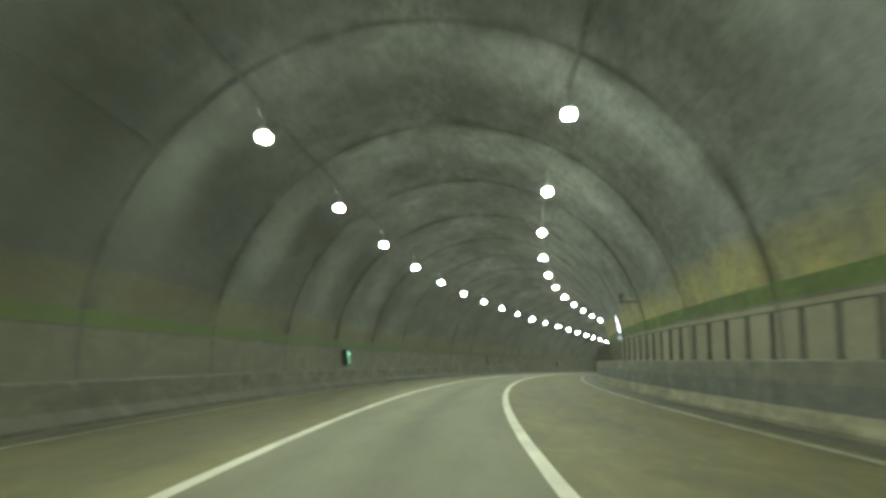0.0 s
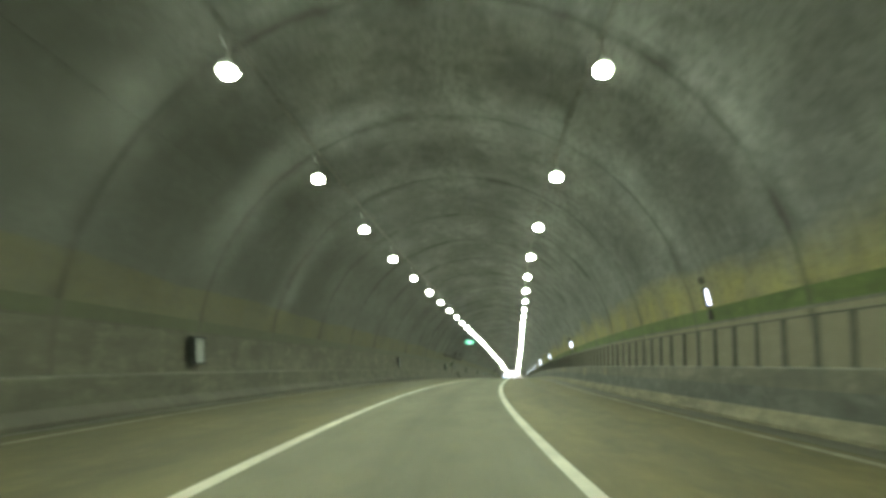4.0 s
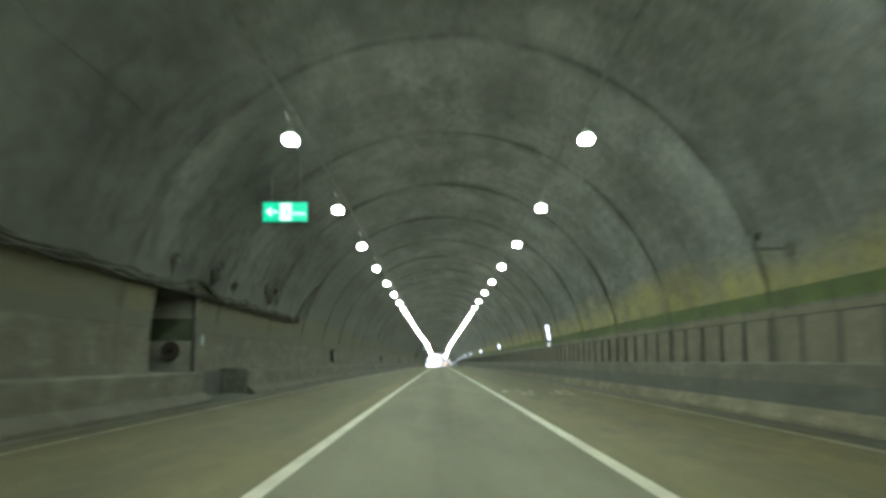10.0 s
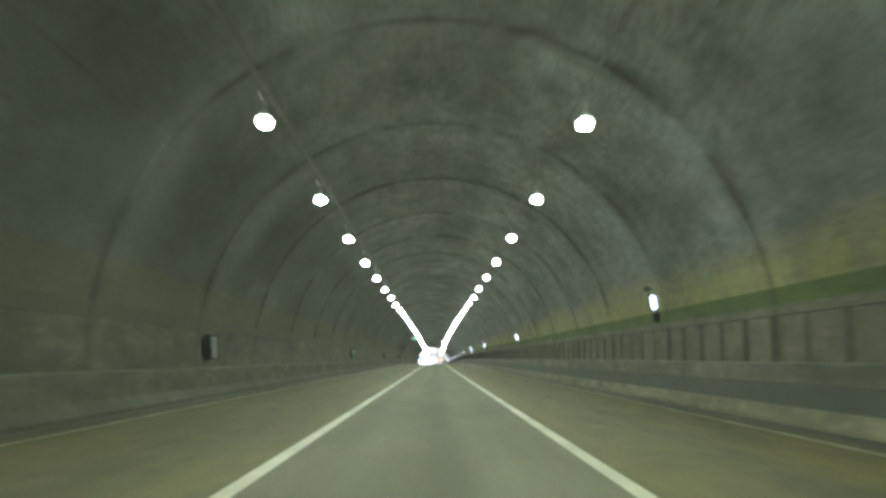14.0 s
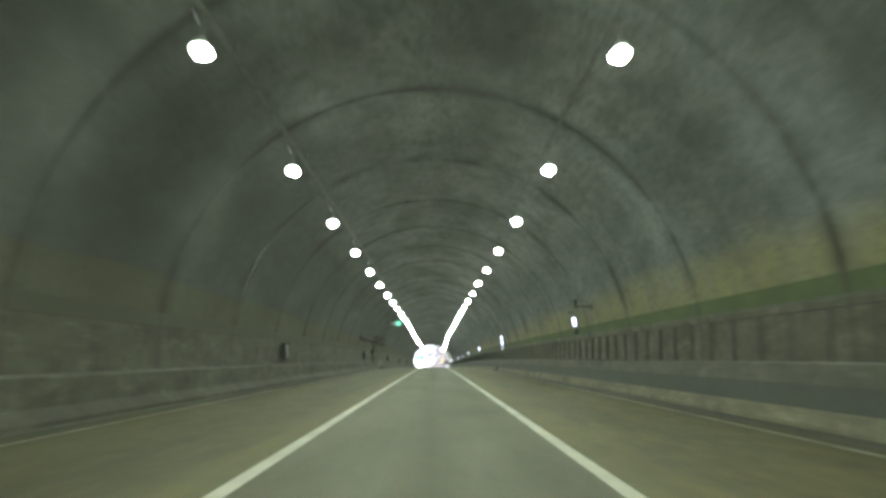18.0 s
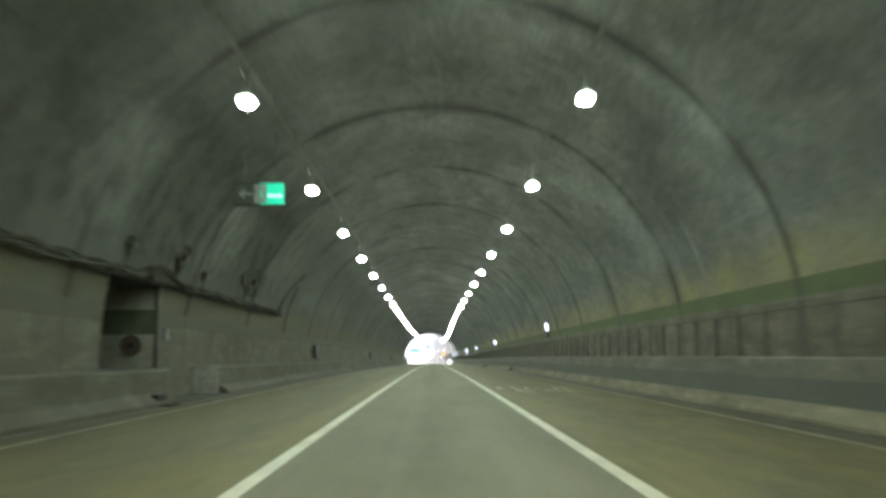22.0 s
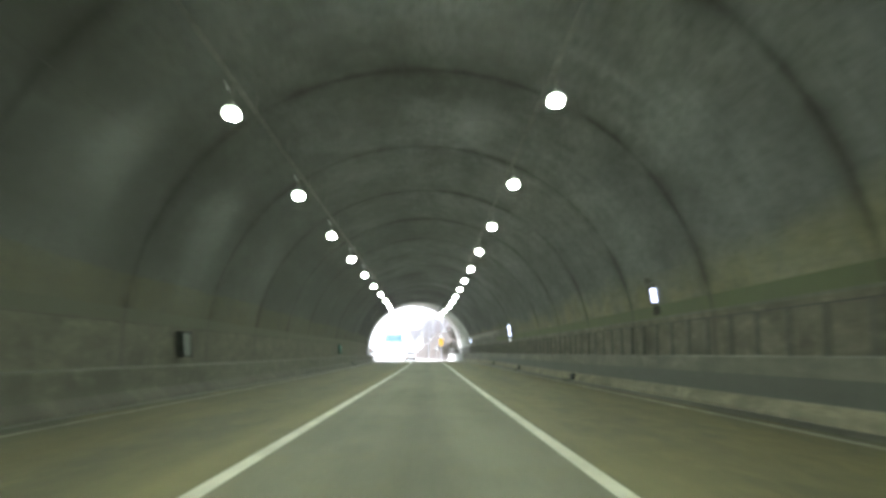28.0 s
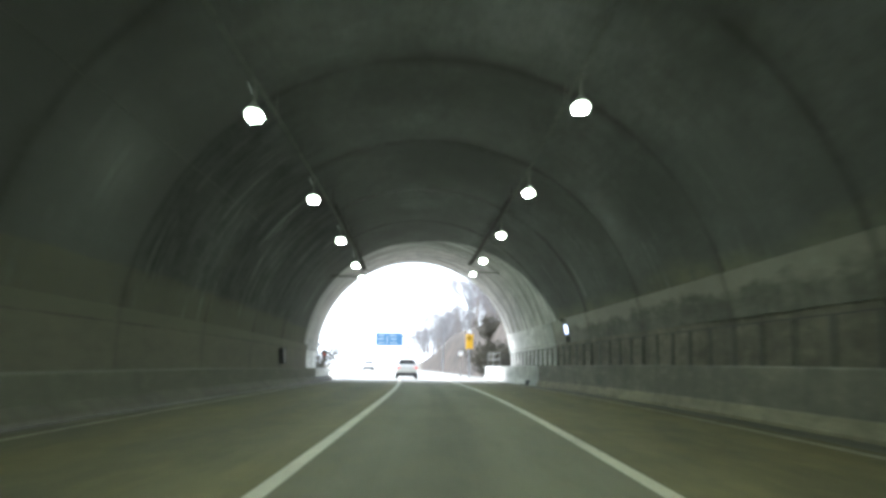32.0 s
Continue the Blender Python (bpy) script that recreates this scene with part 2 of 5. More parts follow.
    c = n.mix(n.math("MULTIPLY", seep, 0.8), c, (0.026, 0.025, 0.021))
    chalk = n.math("MULTIPLY", n.ramp(n.noise(0.22, 2.6, 1.0, 5, 0.65), 0.56, 0.64), n.math("MULTIPLY", wet, n.ramp(n.noise(0.5, 0.35, 1.0, 4), 0.45, 0.6)))
    c = n.mix(n.math("MULTIPLY", chalk, 0.6), c, (0.2, 0.195, 0.17))
    # grime and seepage over the cross-passages
    for s0 in (213.4, 463.8):
        zone = n.math("MULTIPLY", n.ramp(n.math("ABSOLUTE", n.math("SUBTRACT", n.s, s0 + 3.0)), 9.0, 24.0, 1, 0), n.math("MULTIPLY", n.ramp(n.a, -4.0, -6.5), n.ramp(n.a, -9.8, -9.0)))
        zone = n.math("MULTIPLY", zone, n.ramp(n.noise(0.9, 1.1, 1.0, 7, 0.72), 0.46, 0.58))
        c = n.mix(n.math("MULTIPLY", zone, 0.6), c, (0.03, 0.029, 0.024))
    # dirt along the casting joints every 9 m
    ring = n.math("PINGPONG", n.s, 4.5)
    wob = n.noise(0.5, 0.3, 1.0, 3)
    line = n.math("MULTIPLY", n.ramp(ring, 0.02, 0.24, 1, 0), n.ramp(n.noise(0.35, 0.2, 1.0, 4), 0.38, 0.6, 0.2, 1.0))
    wide = n.math("MULTIPLY", n.ramp(ring, 0.0, 0.9, 1, 0), n.ramp(wob, 0.45, 0.6))
    c = n.mix(n.math("MULTIPLY", line, 0.75), c, (0.032, 0.03, 0.025))
    c = n.mix(n.math("MULTIPLY", wide, 0.7), c, (0.045, 0.041, 0.033))
    blotch = n.noise(0.85, 0.3, 1.0, 10, 0.8)
    c = n.mix(n.math("MULTIPLY", n.ramp(blotch, 0.5, 0.6), 0.27), c, (0.062, 0.06, 0.052))
    grime = n.noise(6.0, 1.8, 1.0, 6, 0.75)
    c = n.mix(n.math("MULTIPLY", n.ramp(grime, 0.48, 0.62), 0.3), c, (0.07, 0.068, 0.06))
    c = n.tint(c, (1.54, 1.59, 1.68))
    # daylight reaching in at the mouth, painted into the lining, deeper on the right
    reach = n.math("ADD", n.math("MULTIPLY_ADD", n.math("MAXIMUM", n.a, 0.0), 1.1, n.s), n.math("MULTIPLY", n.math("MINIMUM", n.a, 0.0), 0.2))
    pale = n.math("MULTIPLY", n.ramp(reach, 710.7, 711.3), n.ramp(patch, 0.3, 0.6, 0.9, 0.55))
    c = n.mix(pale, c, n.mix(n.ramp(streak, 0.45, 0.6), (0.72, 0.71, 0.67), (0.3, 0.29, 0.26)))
    n.color(c)
    n.bump(n.math("ADD", broad, n.math("MULTIPLY", fine, 0.3)), 0.35, 0.05)
    return m


def road_material():
    m = mat("asphalt", (0.06, 0.06, 0.055), 0.75)
    n = Nodes(m)
    grain = n.noise(30.0, 30.0, 1.0, 3)
    blotch = n.noise(0.6, 0.12, 1.0, 5)
    tyre = n.noise(1.4, 0.02, 1.0, 3)
    # middle lane paler: its own grey plus a pool of light put into the colour
    mid_lane = n.band(n.a, -1.75, 1.75, 0.1)
    c = n.mix(mid_lane, (0.107, 0.081, 0.029), (0.164, 0.147, 0.108))
    # paler wheel tracks, an oily middle in every lane
    off = n.math("PINGPONG", n.math("ADD", n.a, 1.75 + 0.0), 1.75)
    track = n.math("MULTIPLY", n.band(off, 0.75, 1.3, 0.5), n.ramp(n.noise(0.8, 0.04, 1.0, 4), 0.3, 0.6, 0.5, 1.0))
    c = n.mix(n.math("MULTIPLY", track, 0.4), c, n.mix(mid_lane, (0.15, 0.123, 0.05), (0.205, 0.188, 0.145)))
    oil = n.math("MULTIPLY", n.ramp(off, 1.3, 1.7), n.ramp(n.noise(0.8, 0.05, 1.0, 4), 0.3, 0.6, 0.4, 1.0))
    c = n.mix(n.math("MULTIPLY", oil, 0.4), c, (0.07, 0.064, 0.046))
    c = n.mix(n.math("MULTIPLY", n.ramp(blotch, 0.4, 0.7), 0.45), c, (0.062, 0.056, 0.034))
    c = n.mix(n.math("MULTIPLY", n.math("MULTIPLY", n.ramp(n.noise(0.35, 0.06, 1.0, 4), 0.45, 0.65), 0.5), n.math("SUBTRACT", 1.0, mid_lane)), c, (0.145, 0.122, 0.052))
    c = n.mix(n.math("MULTIPLY", n.ramp(tyre, 0.45, 0.7), n.ramp(mid_lane, 0, 1, 0.15, 0.4)), c, (0.2, 0.188, 0.15))
    wear = n.noise(2.6, 0.9, 1.0, 8, 0.75)
    c = n.mix(n.math("MULTIPLY", n.math("MULTIPLY", n.ramp(wear, 0.49, 0.6), n.ramp(mid_lane, 0, 1, 1.0, 0.5)), 0.42), c, (0.19, 0.16, 0.066))
    stain = n.noise(1.6, 0.35, 1.0, 7, 0.7)
    c = n.mix(n.math("MULTIPLY", n.math("MULTIPLY", n.ramp(stain, 0.49, 0.62), n.ramp(mid_lane, 0, 1, 1.0, 0.3)), 0.45), c, (0.045, 0.04, 0.025))
    c = n.mix(n.math("MULTIPLY", n.ramp(grain, 0.35, 0.7), 0.3), c, (0.03, 0.03, 0.028))
    c = n.mix(n.math("MULTIPLY", n.ramp(n.a, -1.9, -2.6), n.ramp(n.noise(0.7, 0.16, 1.0, 5), 0.3, 0.62, 0.15, 0.5)), c, (0.052, 0.046, 0.024))
    lane_edge = n.math("MULTIPLY", n.band(n.math("ABSOLUTE", n.a), 1.8, 2.5, 0.5), n.ramp(n.noise(1.2, 0.05, 1.0, 5), 0.35, 0.6, 0.2, 0.9))
    c = n.mix(n.math("MULTIPLY", lane_edge, 0.5), c, (0.18, 0.152, 0.068))
    # darker in patches towards the kerbs
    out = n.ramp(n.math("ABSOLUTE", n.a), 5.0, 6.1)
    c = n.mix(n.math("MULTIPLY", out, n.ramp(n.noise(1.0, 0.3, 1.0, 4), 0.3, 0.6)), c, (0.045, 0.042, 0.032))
    c = n.tint(c, (1.19, 1.21, 1.03))
    # bright daylight on the road from the mouth outwards, put into its colour
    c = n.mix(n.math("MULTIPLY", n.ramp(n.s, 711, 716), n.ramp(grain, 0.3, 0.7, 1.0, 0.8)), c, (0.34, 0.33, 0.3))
    n.color(c)
    n.bump(grain, 0.3, 0.01)
    return m


def concrete_swept(name, c1, c2, dark, streaks=0.5, joints=False):
    m = mat(name, c1, 0.85)
    n = Nodes(m)
    broad = n.noise(0.8, 0.14, 1.0, 5)
    mott = n.noise(2.4, 0.6, 1.0, 8, 0.75)
    st = n.noise(0.6, 2.6, 1.0, 4, 0.65)
    fine = n.noise(8.0, 8.0, 1.0, 4)
    c = n.mix(n.ramp(broad, 0.33, 0.68), c1, c2)
    blot = n.noise(0.9, 0.55, 1.0, 6, 0.68)
    c = n.mix(n.math("MULTIPLY", n.ramp(blot, 0.46, 0.66), 0.6), c, dark)
    c = n.mix(n.math("MULTIPLY", n.ramp(mott, 0.5, 0.6), 0.4), c, dark)
    c = n.mix(n.math("MULTIPLY", n.ramp(mott, 0.38, 0.47, 1, 0), 0.45), c, tuple(1.45 * v for v in c2))
    c = n.mix(n.math("MULTIPLY", n.ramp(st, 0.5, 0.72), streaks), c, dark)
    c = n.mix(n.math("MULTIPLY", n.ramp(fine, 0.35, 0.7), 0.25), c, dark)
    if name == "wall_panel":
        c = n.mix(n.ramp(n.math("MULTIPLY_ADD", broad, 60.0, n.s), 60, 420, 0.62, 0.0), c, (0.3, 0.28, 0.215))
    if name == "sooty_green_paint":
        c = n.mix(n.ramp(n.math("MULTIPLY_ADD", broad, 60.0, n.s), 50, 150, 0.8, 0.0), c, (0.085, 0.12, 0.04))
    if name == "sooty_wall_panel":
        c = n.mix(n.ramp(n.math("MULTIPLY_ADD", broad, 60.0, n.s), 40, 130, 0.6, 0.0), c, (0.12, 0.115, 0.088))
    if name == "lime_stained_concrete":
        top = n.math("MULTIPLY", n.ramp(n.math("MULTIPLY_ADD", n.noise(1.5, 0.45, 1.0, 7, 0.72), 1.6, n.a), 3.55, 3.8), n.ramp(n.s, 655, 668))
        c = n.mix(n.math("MULTIPLY", top, 0.5), c, (0.33, 0.325, 0.285))
        # band brightened towards the mouth: daylight put into the colour
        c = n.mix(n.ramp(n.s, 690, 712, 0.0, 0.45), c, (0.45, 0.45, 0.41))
    if name == "sooty_barrier_concrete":
        c = n.mix(n.ramp(n.math("MULTIPLY_ADD", broad, 60.0, n.s), 600, 690, 0.0, 0.5), c, (0.12, 0.118, 0.1))
    # daylight fading inwards from the mouth, as a colour ramp
    if name == "daylit_mouth_concrete":
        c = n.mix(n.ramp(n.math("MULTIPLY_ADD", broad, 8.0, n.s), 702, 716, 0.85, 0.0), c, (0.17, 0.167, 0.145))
    if name == "grimy_blue_grey_paint":
        c = n.mix(n.ramp(n.math("MULTIPLY_ADD", broad, 80.0, n.s), 180, 300, 0.0, 0.75), c, (0.095, 0.096, 0.088))
    if name == "sooty_green_paint":
        c = n.mix(n.ramp(n.math("MULTIPLY_ADD", broad, 80.0, n.s), 70, 190, 0.0, 0.88), c, (0.086, 0.087, 0.067))
    if name in ("sooty_wall_panel", "sooty_green_paint"):
        c = n.mix(n.math("MULTIPLY", n.ramp(n.math("MULTIPLY_ADD", broad, 40.0, n.s), 600, 672, 0.0, 0.85), n.ramp(mott, 0.4, 0.6, 1.0, 0.6)), c, (0.108, 0.1, 0.076))
    if name == "green_paint":
        c = n.mix(n.ramp(n.s, 120, 600, 0.0, 0.75), c, (0.115, 0.12, 0.08))
    if joints:
        ring = n.math("PINGPONG", n.s, 4.5)
        c = n.mix(n.math("MULTIPLY", n.ramp(ring, 0.04, 0.14, 1, 0), 0.6), c, (0.05, 0.046, 0.04))
        stain = n.math("MULTIPLY", n.ramp(ring, 0.0, 0.6, 1, 0), n.ramp(n.noise(0.6, 0.4, 1.0, 4), 0.4, 0.65))
        c = n.mix(n.math("MULTIPLY", stain, 0.6), c, (0.08, 0.074, 0.062))
    if name not in ("daylit_mouth_concrete",):
        c = n.tint(c, (1.19, 1.15, 1.06))
    n.color(c)
    n.bump(fine, 0.25, 0.01)
    return m


MAT = {
    "lining": lining_material(),
    "road": road_material(),
    "kerb": concrete_swept("kerb_concrete", (0.168, 0.156, 0.112), (0.245, 0.226, 0.16), (0.094, 0.085, 0.062), streaks=0.4),
    "kerb_sooty": concrete_swept("sooty_kerb_concrete", (0.068, 0.064, 0.05), (0.103, 0.096, 0.073), (0.05, 0.046, 0.037), streaks=0.4),
    "barrier": concrete_swept("barrier_concrete", (0.118, 0.115, 0.096), (0.18, 0.174, 0.145), (0.085, 0.085, 0.077)),
    "barrier_sooty": concrete_swept("sooty_barrier_concrete", (0.088, 0.085, 0.067), (0.136, 0.131, 0.103), (0.056, 0.054, 0.043)),
    "panel_sooty": concrete_swept("sooty_wall_panel", (0.082, 0.078, 0.061), (0.13, 0.124, 0.096), (0.054, 0.051, 0.041), streaks=0.25, joints=True),
    "barrier_low": concrete_swept("grimy_blue_grey_paint", (0.098, 0.103, 0.099), (0.14, 0.145, 0.138), (0.064, 0.064, 0.06)),
    "panel": concrete_swept("wall_panel", (0.113, 0.105, 0.085), (0.195, 0.18, 0.144), (0.061, 0.056, 0.045), streaks=0.55, joints=True),
    "green_dirty": concrete_swept("sooty_green_paint", (0.042, 0.052, 0.028), (0.058, 0.07, 0.033), (0.03, 0.033, 0.022), streaks=0.5, joints=True),
    "green": concrete_swept("green_paint", (0.092, 0.135, 0.042), (0.125, 0.175, 0.048), (0.06, 0.076, 0.036), streaks=0.45, joints=True),
    "paleline": concrete_swept("pale_ledge", (0.125, 0.125, 0.105), (0.18, 0.18, 0.152), (0.08, 0.08, 0.07), streaks=0.6),
    "limed": concrete_swept("lime_stained_concrete", (0.1, 0.1, 0.086), (0.17, 0.168, 0.145), (0.055, 0.054, 0.046), streaks=0.6, joints=True),
    # lit copy of the concrete, whitened for daylight at the mouth
    "mouth": concrete_swept("daylit_mouth_concrete", (0.6, 0.6, 0.57), (0.78, 0.78, 0.74), (0.35, 0.35, 0.32), streaks=0.25),
    "fence": mat("brown_grey_fence_steel", (0.125, 0.119, 0.1), 0.65, 0.0, noise_scale=1.5, amount=0.5),
    "rail": mat("grimy_rail_steel", (0.06, 0.055, 0.045), 0.7, noise_scale=1.5, amount=0.5),
    "letter": mat("worn_lettering_paint", (0.31, 0.3, 0.22), 0.8, noise_scale=1.6, amount=0.45, fine=9.0),
    "worn": mat("worn_road_paint", (0.25, 0.24, 0.185), 0.8, noise_scale=0.9, amount=0.5, fine=6.0),
    "white": mat("road_paint", (0.58, 0.53, 0.43), 0.6, noise_scale=0.8, amount=0.25),
    "gutter": mat("wet_gutter", (0.07, 0.064, 0.046), 0.6, noise_scale=0.7, amount=0.4),
    "steel": mat("dark_painted_steel", (0.085, 0.078, 0.063), 0.6, 0.0, noise_scale=3, amount=0.4),
    "galv": mat("galvanised_steel", (0.3, 0.3, 0.29), 0.45, 0.8, noise_scale=4, amount=0.3),
    "tray_dark": mat("sooty_wall_tray", (0.072, 0.069, 0.058), 0.9, noise_scale=1.2, amount=0.6, spec=0.1),
    "tray": mat("dusty_tray_steel", (0.16, 0.156, 0.14), 0.9, noise_scale=2, amount=0.4, spec=0.1),
    "tray_pale": mat("pale_dusty_tray_steel", (0.225, 0.219, 0.196), 0.9, noise_scale=2, amount=0.4, spec=0.1),
    "conduit": mat("dusty_cable_sheath", (0.115, 0.112, 0.098), 0.9, noise_scale=2, amount=0.3, spec=0.1),
    "casing": mat("dusty_dark_casing", (0.065, 0.067, 0.058), 0.7, noise_scale=4, amount=0.4, spec=0.2),
    "black": mat("black_plastic", (0.02, 0.02, 0.02), 0.6, noise_scale=5, amount=0.3, spec=0.2),
    "lens": mat("lamp_lens", (0.8, 0.8, 0.75), 0.3, emit=(0.84, 1.0, 0.76), power=BOWL_POWER),
    "plate": mat("lamp_light_plate", (0.8, 0.8, 0.75), 0.3, emit=(0.84, 1.0, 0.76), power=LAMP_POWER),
    "plate_sign": mat("pale_lit_plate", (0.7, 0.7, 0.72), 0.4, emit=(0.85, 0.9, 1.0), power=0.16, noise_scale=12, amount=0.5),
    "led": mat("white_light_panel", (0.8, 0.8, 0.85), 0.3, emit=(0.68, 0.76, 1.0), power=1.5),
    "greenlit": mat("green_light_panel", (0.05, 0.4, 0.25), 0.3, emit=(0.0, 0.58, 0.27), power=0.36),
    "greenfaint": mat("green_light_panel_faint", (0.06, 0.2, 0.14), 0.4, emit=(0.02, 0.55, 0.28), power=0.06, noise_scale=3, amount=0.5),
    "greendim": mat("green_panel_unlit", (0.06, 0.067, 0.055), 0.4, noise_scale=4),
    "greenmark": mat("lit_symbol_sheet", (0.4, 0.6, 0.5), 0.4, emit=(0.12, 1.0, 0.6), power=0.15),
    "dull": mat("dusty_symbol_sheet", (0.12, 0.125, 0.108), 0.5, noise_scale=4, amount=0.4),
    "whitelit": mat("white_sign_symbol", (0.8, 0.8, 0.8), 0.4, emit=(0.62, 1.0, 0.84), power=0.4),
    "paleline_plain": mat("pale_symbol_sheet", (0.45, 0.5, 0.45), 0.5, noise_scale=3),
    "endblock": mat("chipped_block_concrete", (0.15, 0.146, 0.126), 0.9, noise_scale=1.5, amount=0.6, fine=9.0),
    "endblock_pale": mat("pale_block_concrete", (0.36, 0.35, 0.31), 0.9, noise_scale=1.5, amount=0.6, fine=9.0),
    "dark": mat("niche_concrete", (0.075, 0.073, 0.062), 0.8, noise_scale=1.0, amount=0.4),
    "niche_back": mat("niche_back_wall", (0.27, 0.262, 0.215), 0.85, noise_scale=0.8, amount=0.5),
    "green_dirty_plain": mat("niche_green_paint", (0.08, 0.095, 0.058), 0.7, noise_scale=1.0, amount=0.5),
    "signwhite": mat("white_sign_sheet", (0.8, 0.8, 0.8), 0.5, noise_scale=2.0, amount=0.05),
    "red": mat("red_enamel", (0.06, 0.04, 0.03), 0.5, noise_scale=3),
}


# mesh helpers
def mesh_from(name, verts, faces, material, uvs=None, smooth=False):
    me = bpy.data.meshes.new(name)
    me.from_pydata([tuple(v) for v in verts], [], faces)
    if uvs is not None:
        lay = me.uv_layers.new(name="uv")
        idx = np.empty(len(me.loops), dtype=np.int32)
        me.loops.foreach_get("vertex_index", idx)
        lay.data.foreach_set("uv", np.asarray(uvs, dtype=np.float32)[idx].ravel())
    if smooth:
        me.polygons.foreach_set("use_smooth", [True] * len(me.polygons))
    me.materials.append(material)
    me.update()
    return me


def s_list(s0, s1, step):
    n = max(1, int(round((s1 - s0) / step)))
    return [s0 + (s1 - s0) * i / n for i in range(n + 1)]


def sweep(name, profile, s0, s1, material, step=4.0, label="", category="", kind="structure", parent=None, along=None, arcs=None, closed=True, moved=True, smooth=False):
    """A profile of (u, h) points carried along the road; closed profiles get end caps. UV: across in metres, along in metres."""
    ss = along or s_list(s0, s1, step)
    k = len(profile)
    if arcs is None:
        arcs = [p[0] for p in profile]
        if max(arcs) - min(arcs) < 0.5 * sum(math.dist(profile[i], profile[i + 1]) for i in range(k - 1)):
            arcs = [p[0] + p[1] for p in profile]
    verts, uvs, faces = [], [], []
    for s in ss:
        for (u, h), a in zip(profile, arcs):
            verts.append(P(s, u + shift_at(s, u) if moved else u, h))
            uvs.append((a, s - cast(s)))
    m = k if closed else k - 1
    for i in range(len(ss) - 1):
        for j in range(m):
            j2 = (j + 1) % k
            faces.append((i * k + j, i * k + j2, (i + 1) * k + j2, (i + 1) * k + j))
    if closed:
        faces.append(tuple(range(k))[::-1])
        faces.append(tuple((len(ss) - 1) * k + j for j in range(k)))
    ob = new(name, mesh_from(name, verts, faces, material, uvs, smooth))
    if parent:
        ob.parent = parent
        if label:
            tagged(ob, label)
    else:
        tagged(ob, label, category, kind=kind)
    return ob


def box_bm(bm, size, at=(0, 0, 0), bevel=0.0, rot=None):
    r = bmesh.ops.create_cube(bm, size=1.0)
    mtx = Matrix.Translation(at) @ (rot or Matrix()) @ Matrix.Diagonal((*size, 1))
    bmesh.ops.transform(bm, matrix=mtx, verts=r["verts"])
    if bevel:
        es = list({e for v in r["verts"] for e in v.link_edges})
        bmesh.ops.bevel(bm, geom=es, offset=bevel, segments=2, affect="EDGES")
    return bm


def cyl_bm(bm, r1, r2, a, b, seg=12):
    a, b = Vector(a), Vector(b)
    d = b - a
    m = Matrix.Translation((a + b) / 2) @ d.to_track_quat("Z", "Y").to_matrix().to_4x4()
    bmesh.ops.create_cone(bm, cap_ends=True, segments=seg, radius1=r1, radius2=r2, depth=d.length, matrix=m)
    return bm


def tube(points, r, seg=6):
    """A round tube along a run of places."""
    bm = bmesh.new()
    rings = []
    for i, p in enumerate(points):
        d = (points[min(i + 1, len(points) - 1)] - points[max(i - 1, 0)]).normalized()
        side = d.cross(Vector((0, 0, 1)) if abs(d.z) < 0.9 else Vector((1, 0, 0))).normalized()
        up = side.cross(d)
        rings.append([bm.verts.new(p + r * (side * math.cos(k * math.tau / seg) + up * math.sin(k * math.tau / seg))) for k in range(seg)])
    for a, b in zip(rings, rings[1:]):
        for k in range(seg):
            bm.faces.new((a[k], a[(k + 1) % seg], b[(k + 1) % seg], b[k])).smooth = True
    bm.faces.new(rings[0])
    bm.faces.new(rings[-1])
    bmesh.ops.recalc_face_normals(bm, faces=bm.faces[:])
    return bm


def box(*a, **k):
    return box_bm(bmesh.new(), *a, **k)


def cyl(*a, **k):
    return cyl_bm(bmesh.new(), *a, **k)


def part(name, bm, material, parent, label=""):
    me = bpy.data.meshes.new(name)
    bm.to_mesh(me)
    bm.free()
    me.materials.append(material)
    ob = new(name, me)
    ob.parent = parent
    if label:
        ob["label"] = label
    return ob


def thing(name, label, category, m=None, group="", kind=""):
    e = new(name)
    e.empty_display_size = 0.2
    tagged(e, label, category, group, kind)
    if m is not None:
        e.matrix_basis = m
    return e


# tunnel lining: a ring of radius 7.45 m with casting joints every 9 m
RAD, ZC, AX = 7.45, 1.22, -0.02
OUT = 0.6


NICHES = [(211.4, 215.4), (461.8, 465.8)]
NICHE_TOP = 3.0


def arch(radius, n=48, low=-0.35):
    pts, arcs = [], []
    end = math.acos((low - ZC) / radius)
    angles = [-end + 2 * end * i / n for i in range(n + 1)] + [-math.acos((NICHE_TOP - ZC) / RAD)]
    for a in sorted(angles):
        pts.append((AX + radius * math.sin(a), ZC + radius * math.cos(a)))
        arcs.append(RAD * a)
    return pts, arcs


along = []
for k in range(int(S_BACK // 9), int(S_PORTAL // 9) + 1):
    for d in (-0.07, -0.05, 0.05, 0.07, 3.0, 6.0):
        s = 9 * k + d + cast(9 * k)
        if S_BACK < s < S_PORTAL - 0.3:
            along.append(s)
along = sorted([S_BACK] + along + [S_PORTAL] + [x for p in NICHES for x in p])
pts_in, arcs_in = arch(RAD)
verts, uvs, faces = [], [], []
nseg = len(pts_in)
for s in along:
    r = ((s - cast(s) + 4.5) % 9) - 4.5
    grow = 1.0025 if abs(r) < 0.065 else 1.0
    for (u, h), a in zip(pts_in, arcs_in):
        verts.append(P(s, AX + (u - AX) * grow + shift_at(s, u), ZC + (h - ZC) * grow))
        uvs.append((a, s - cast(s)))
base = len(verts)
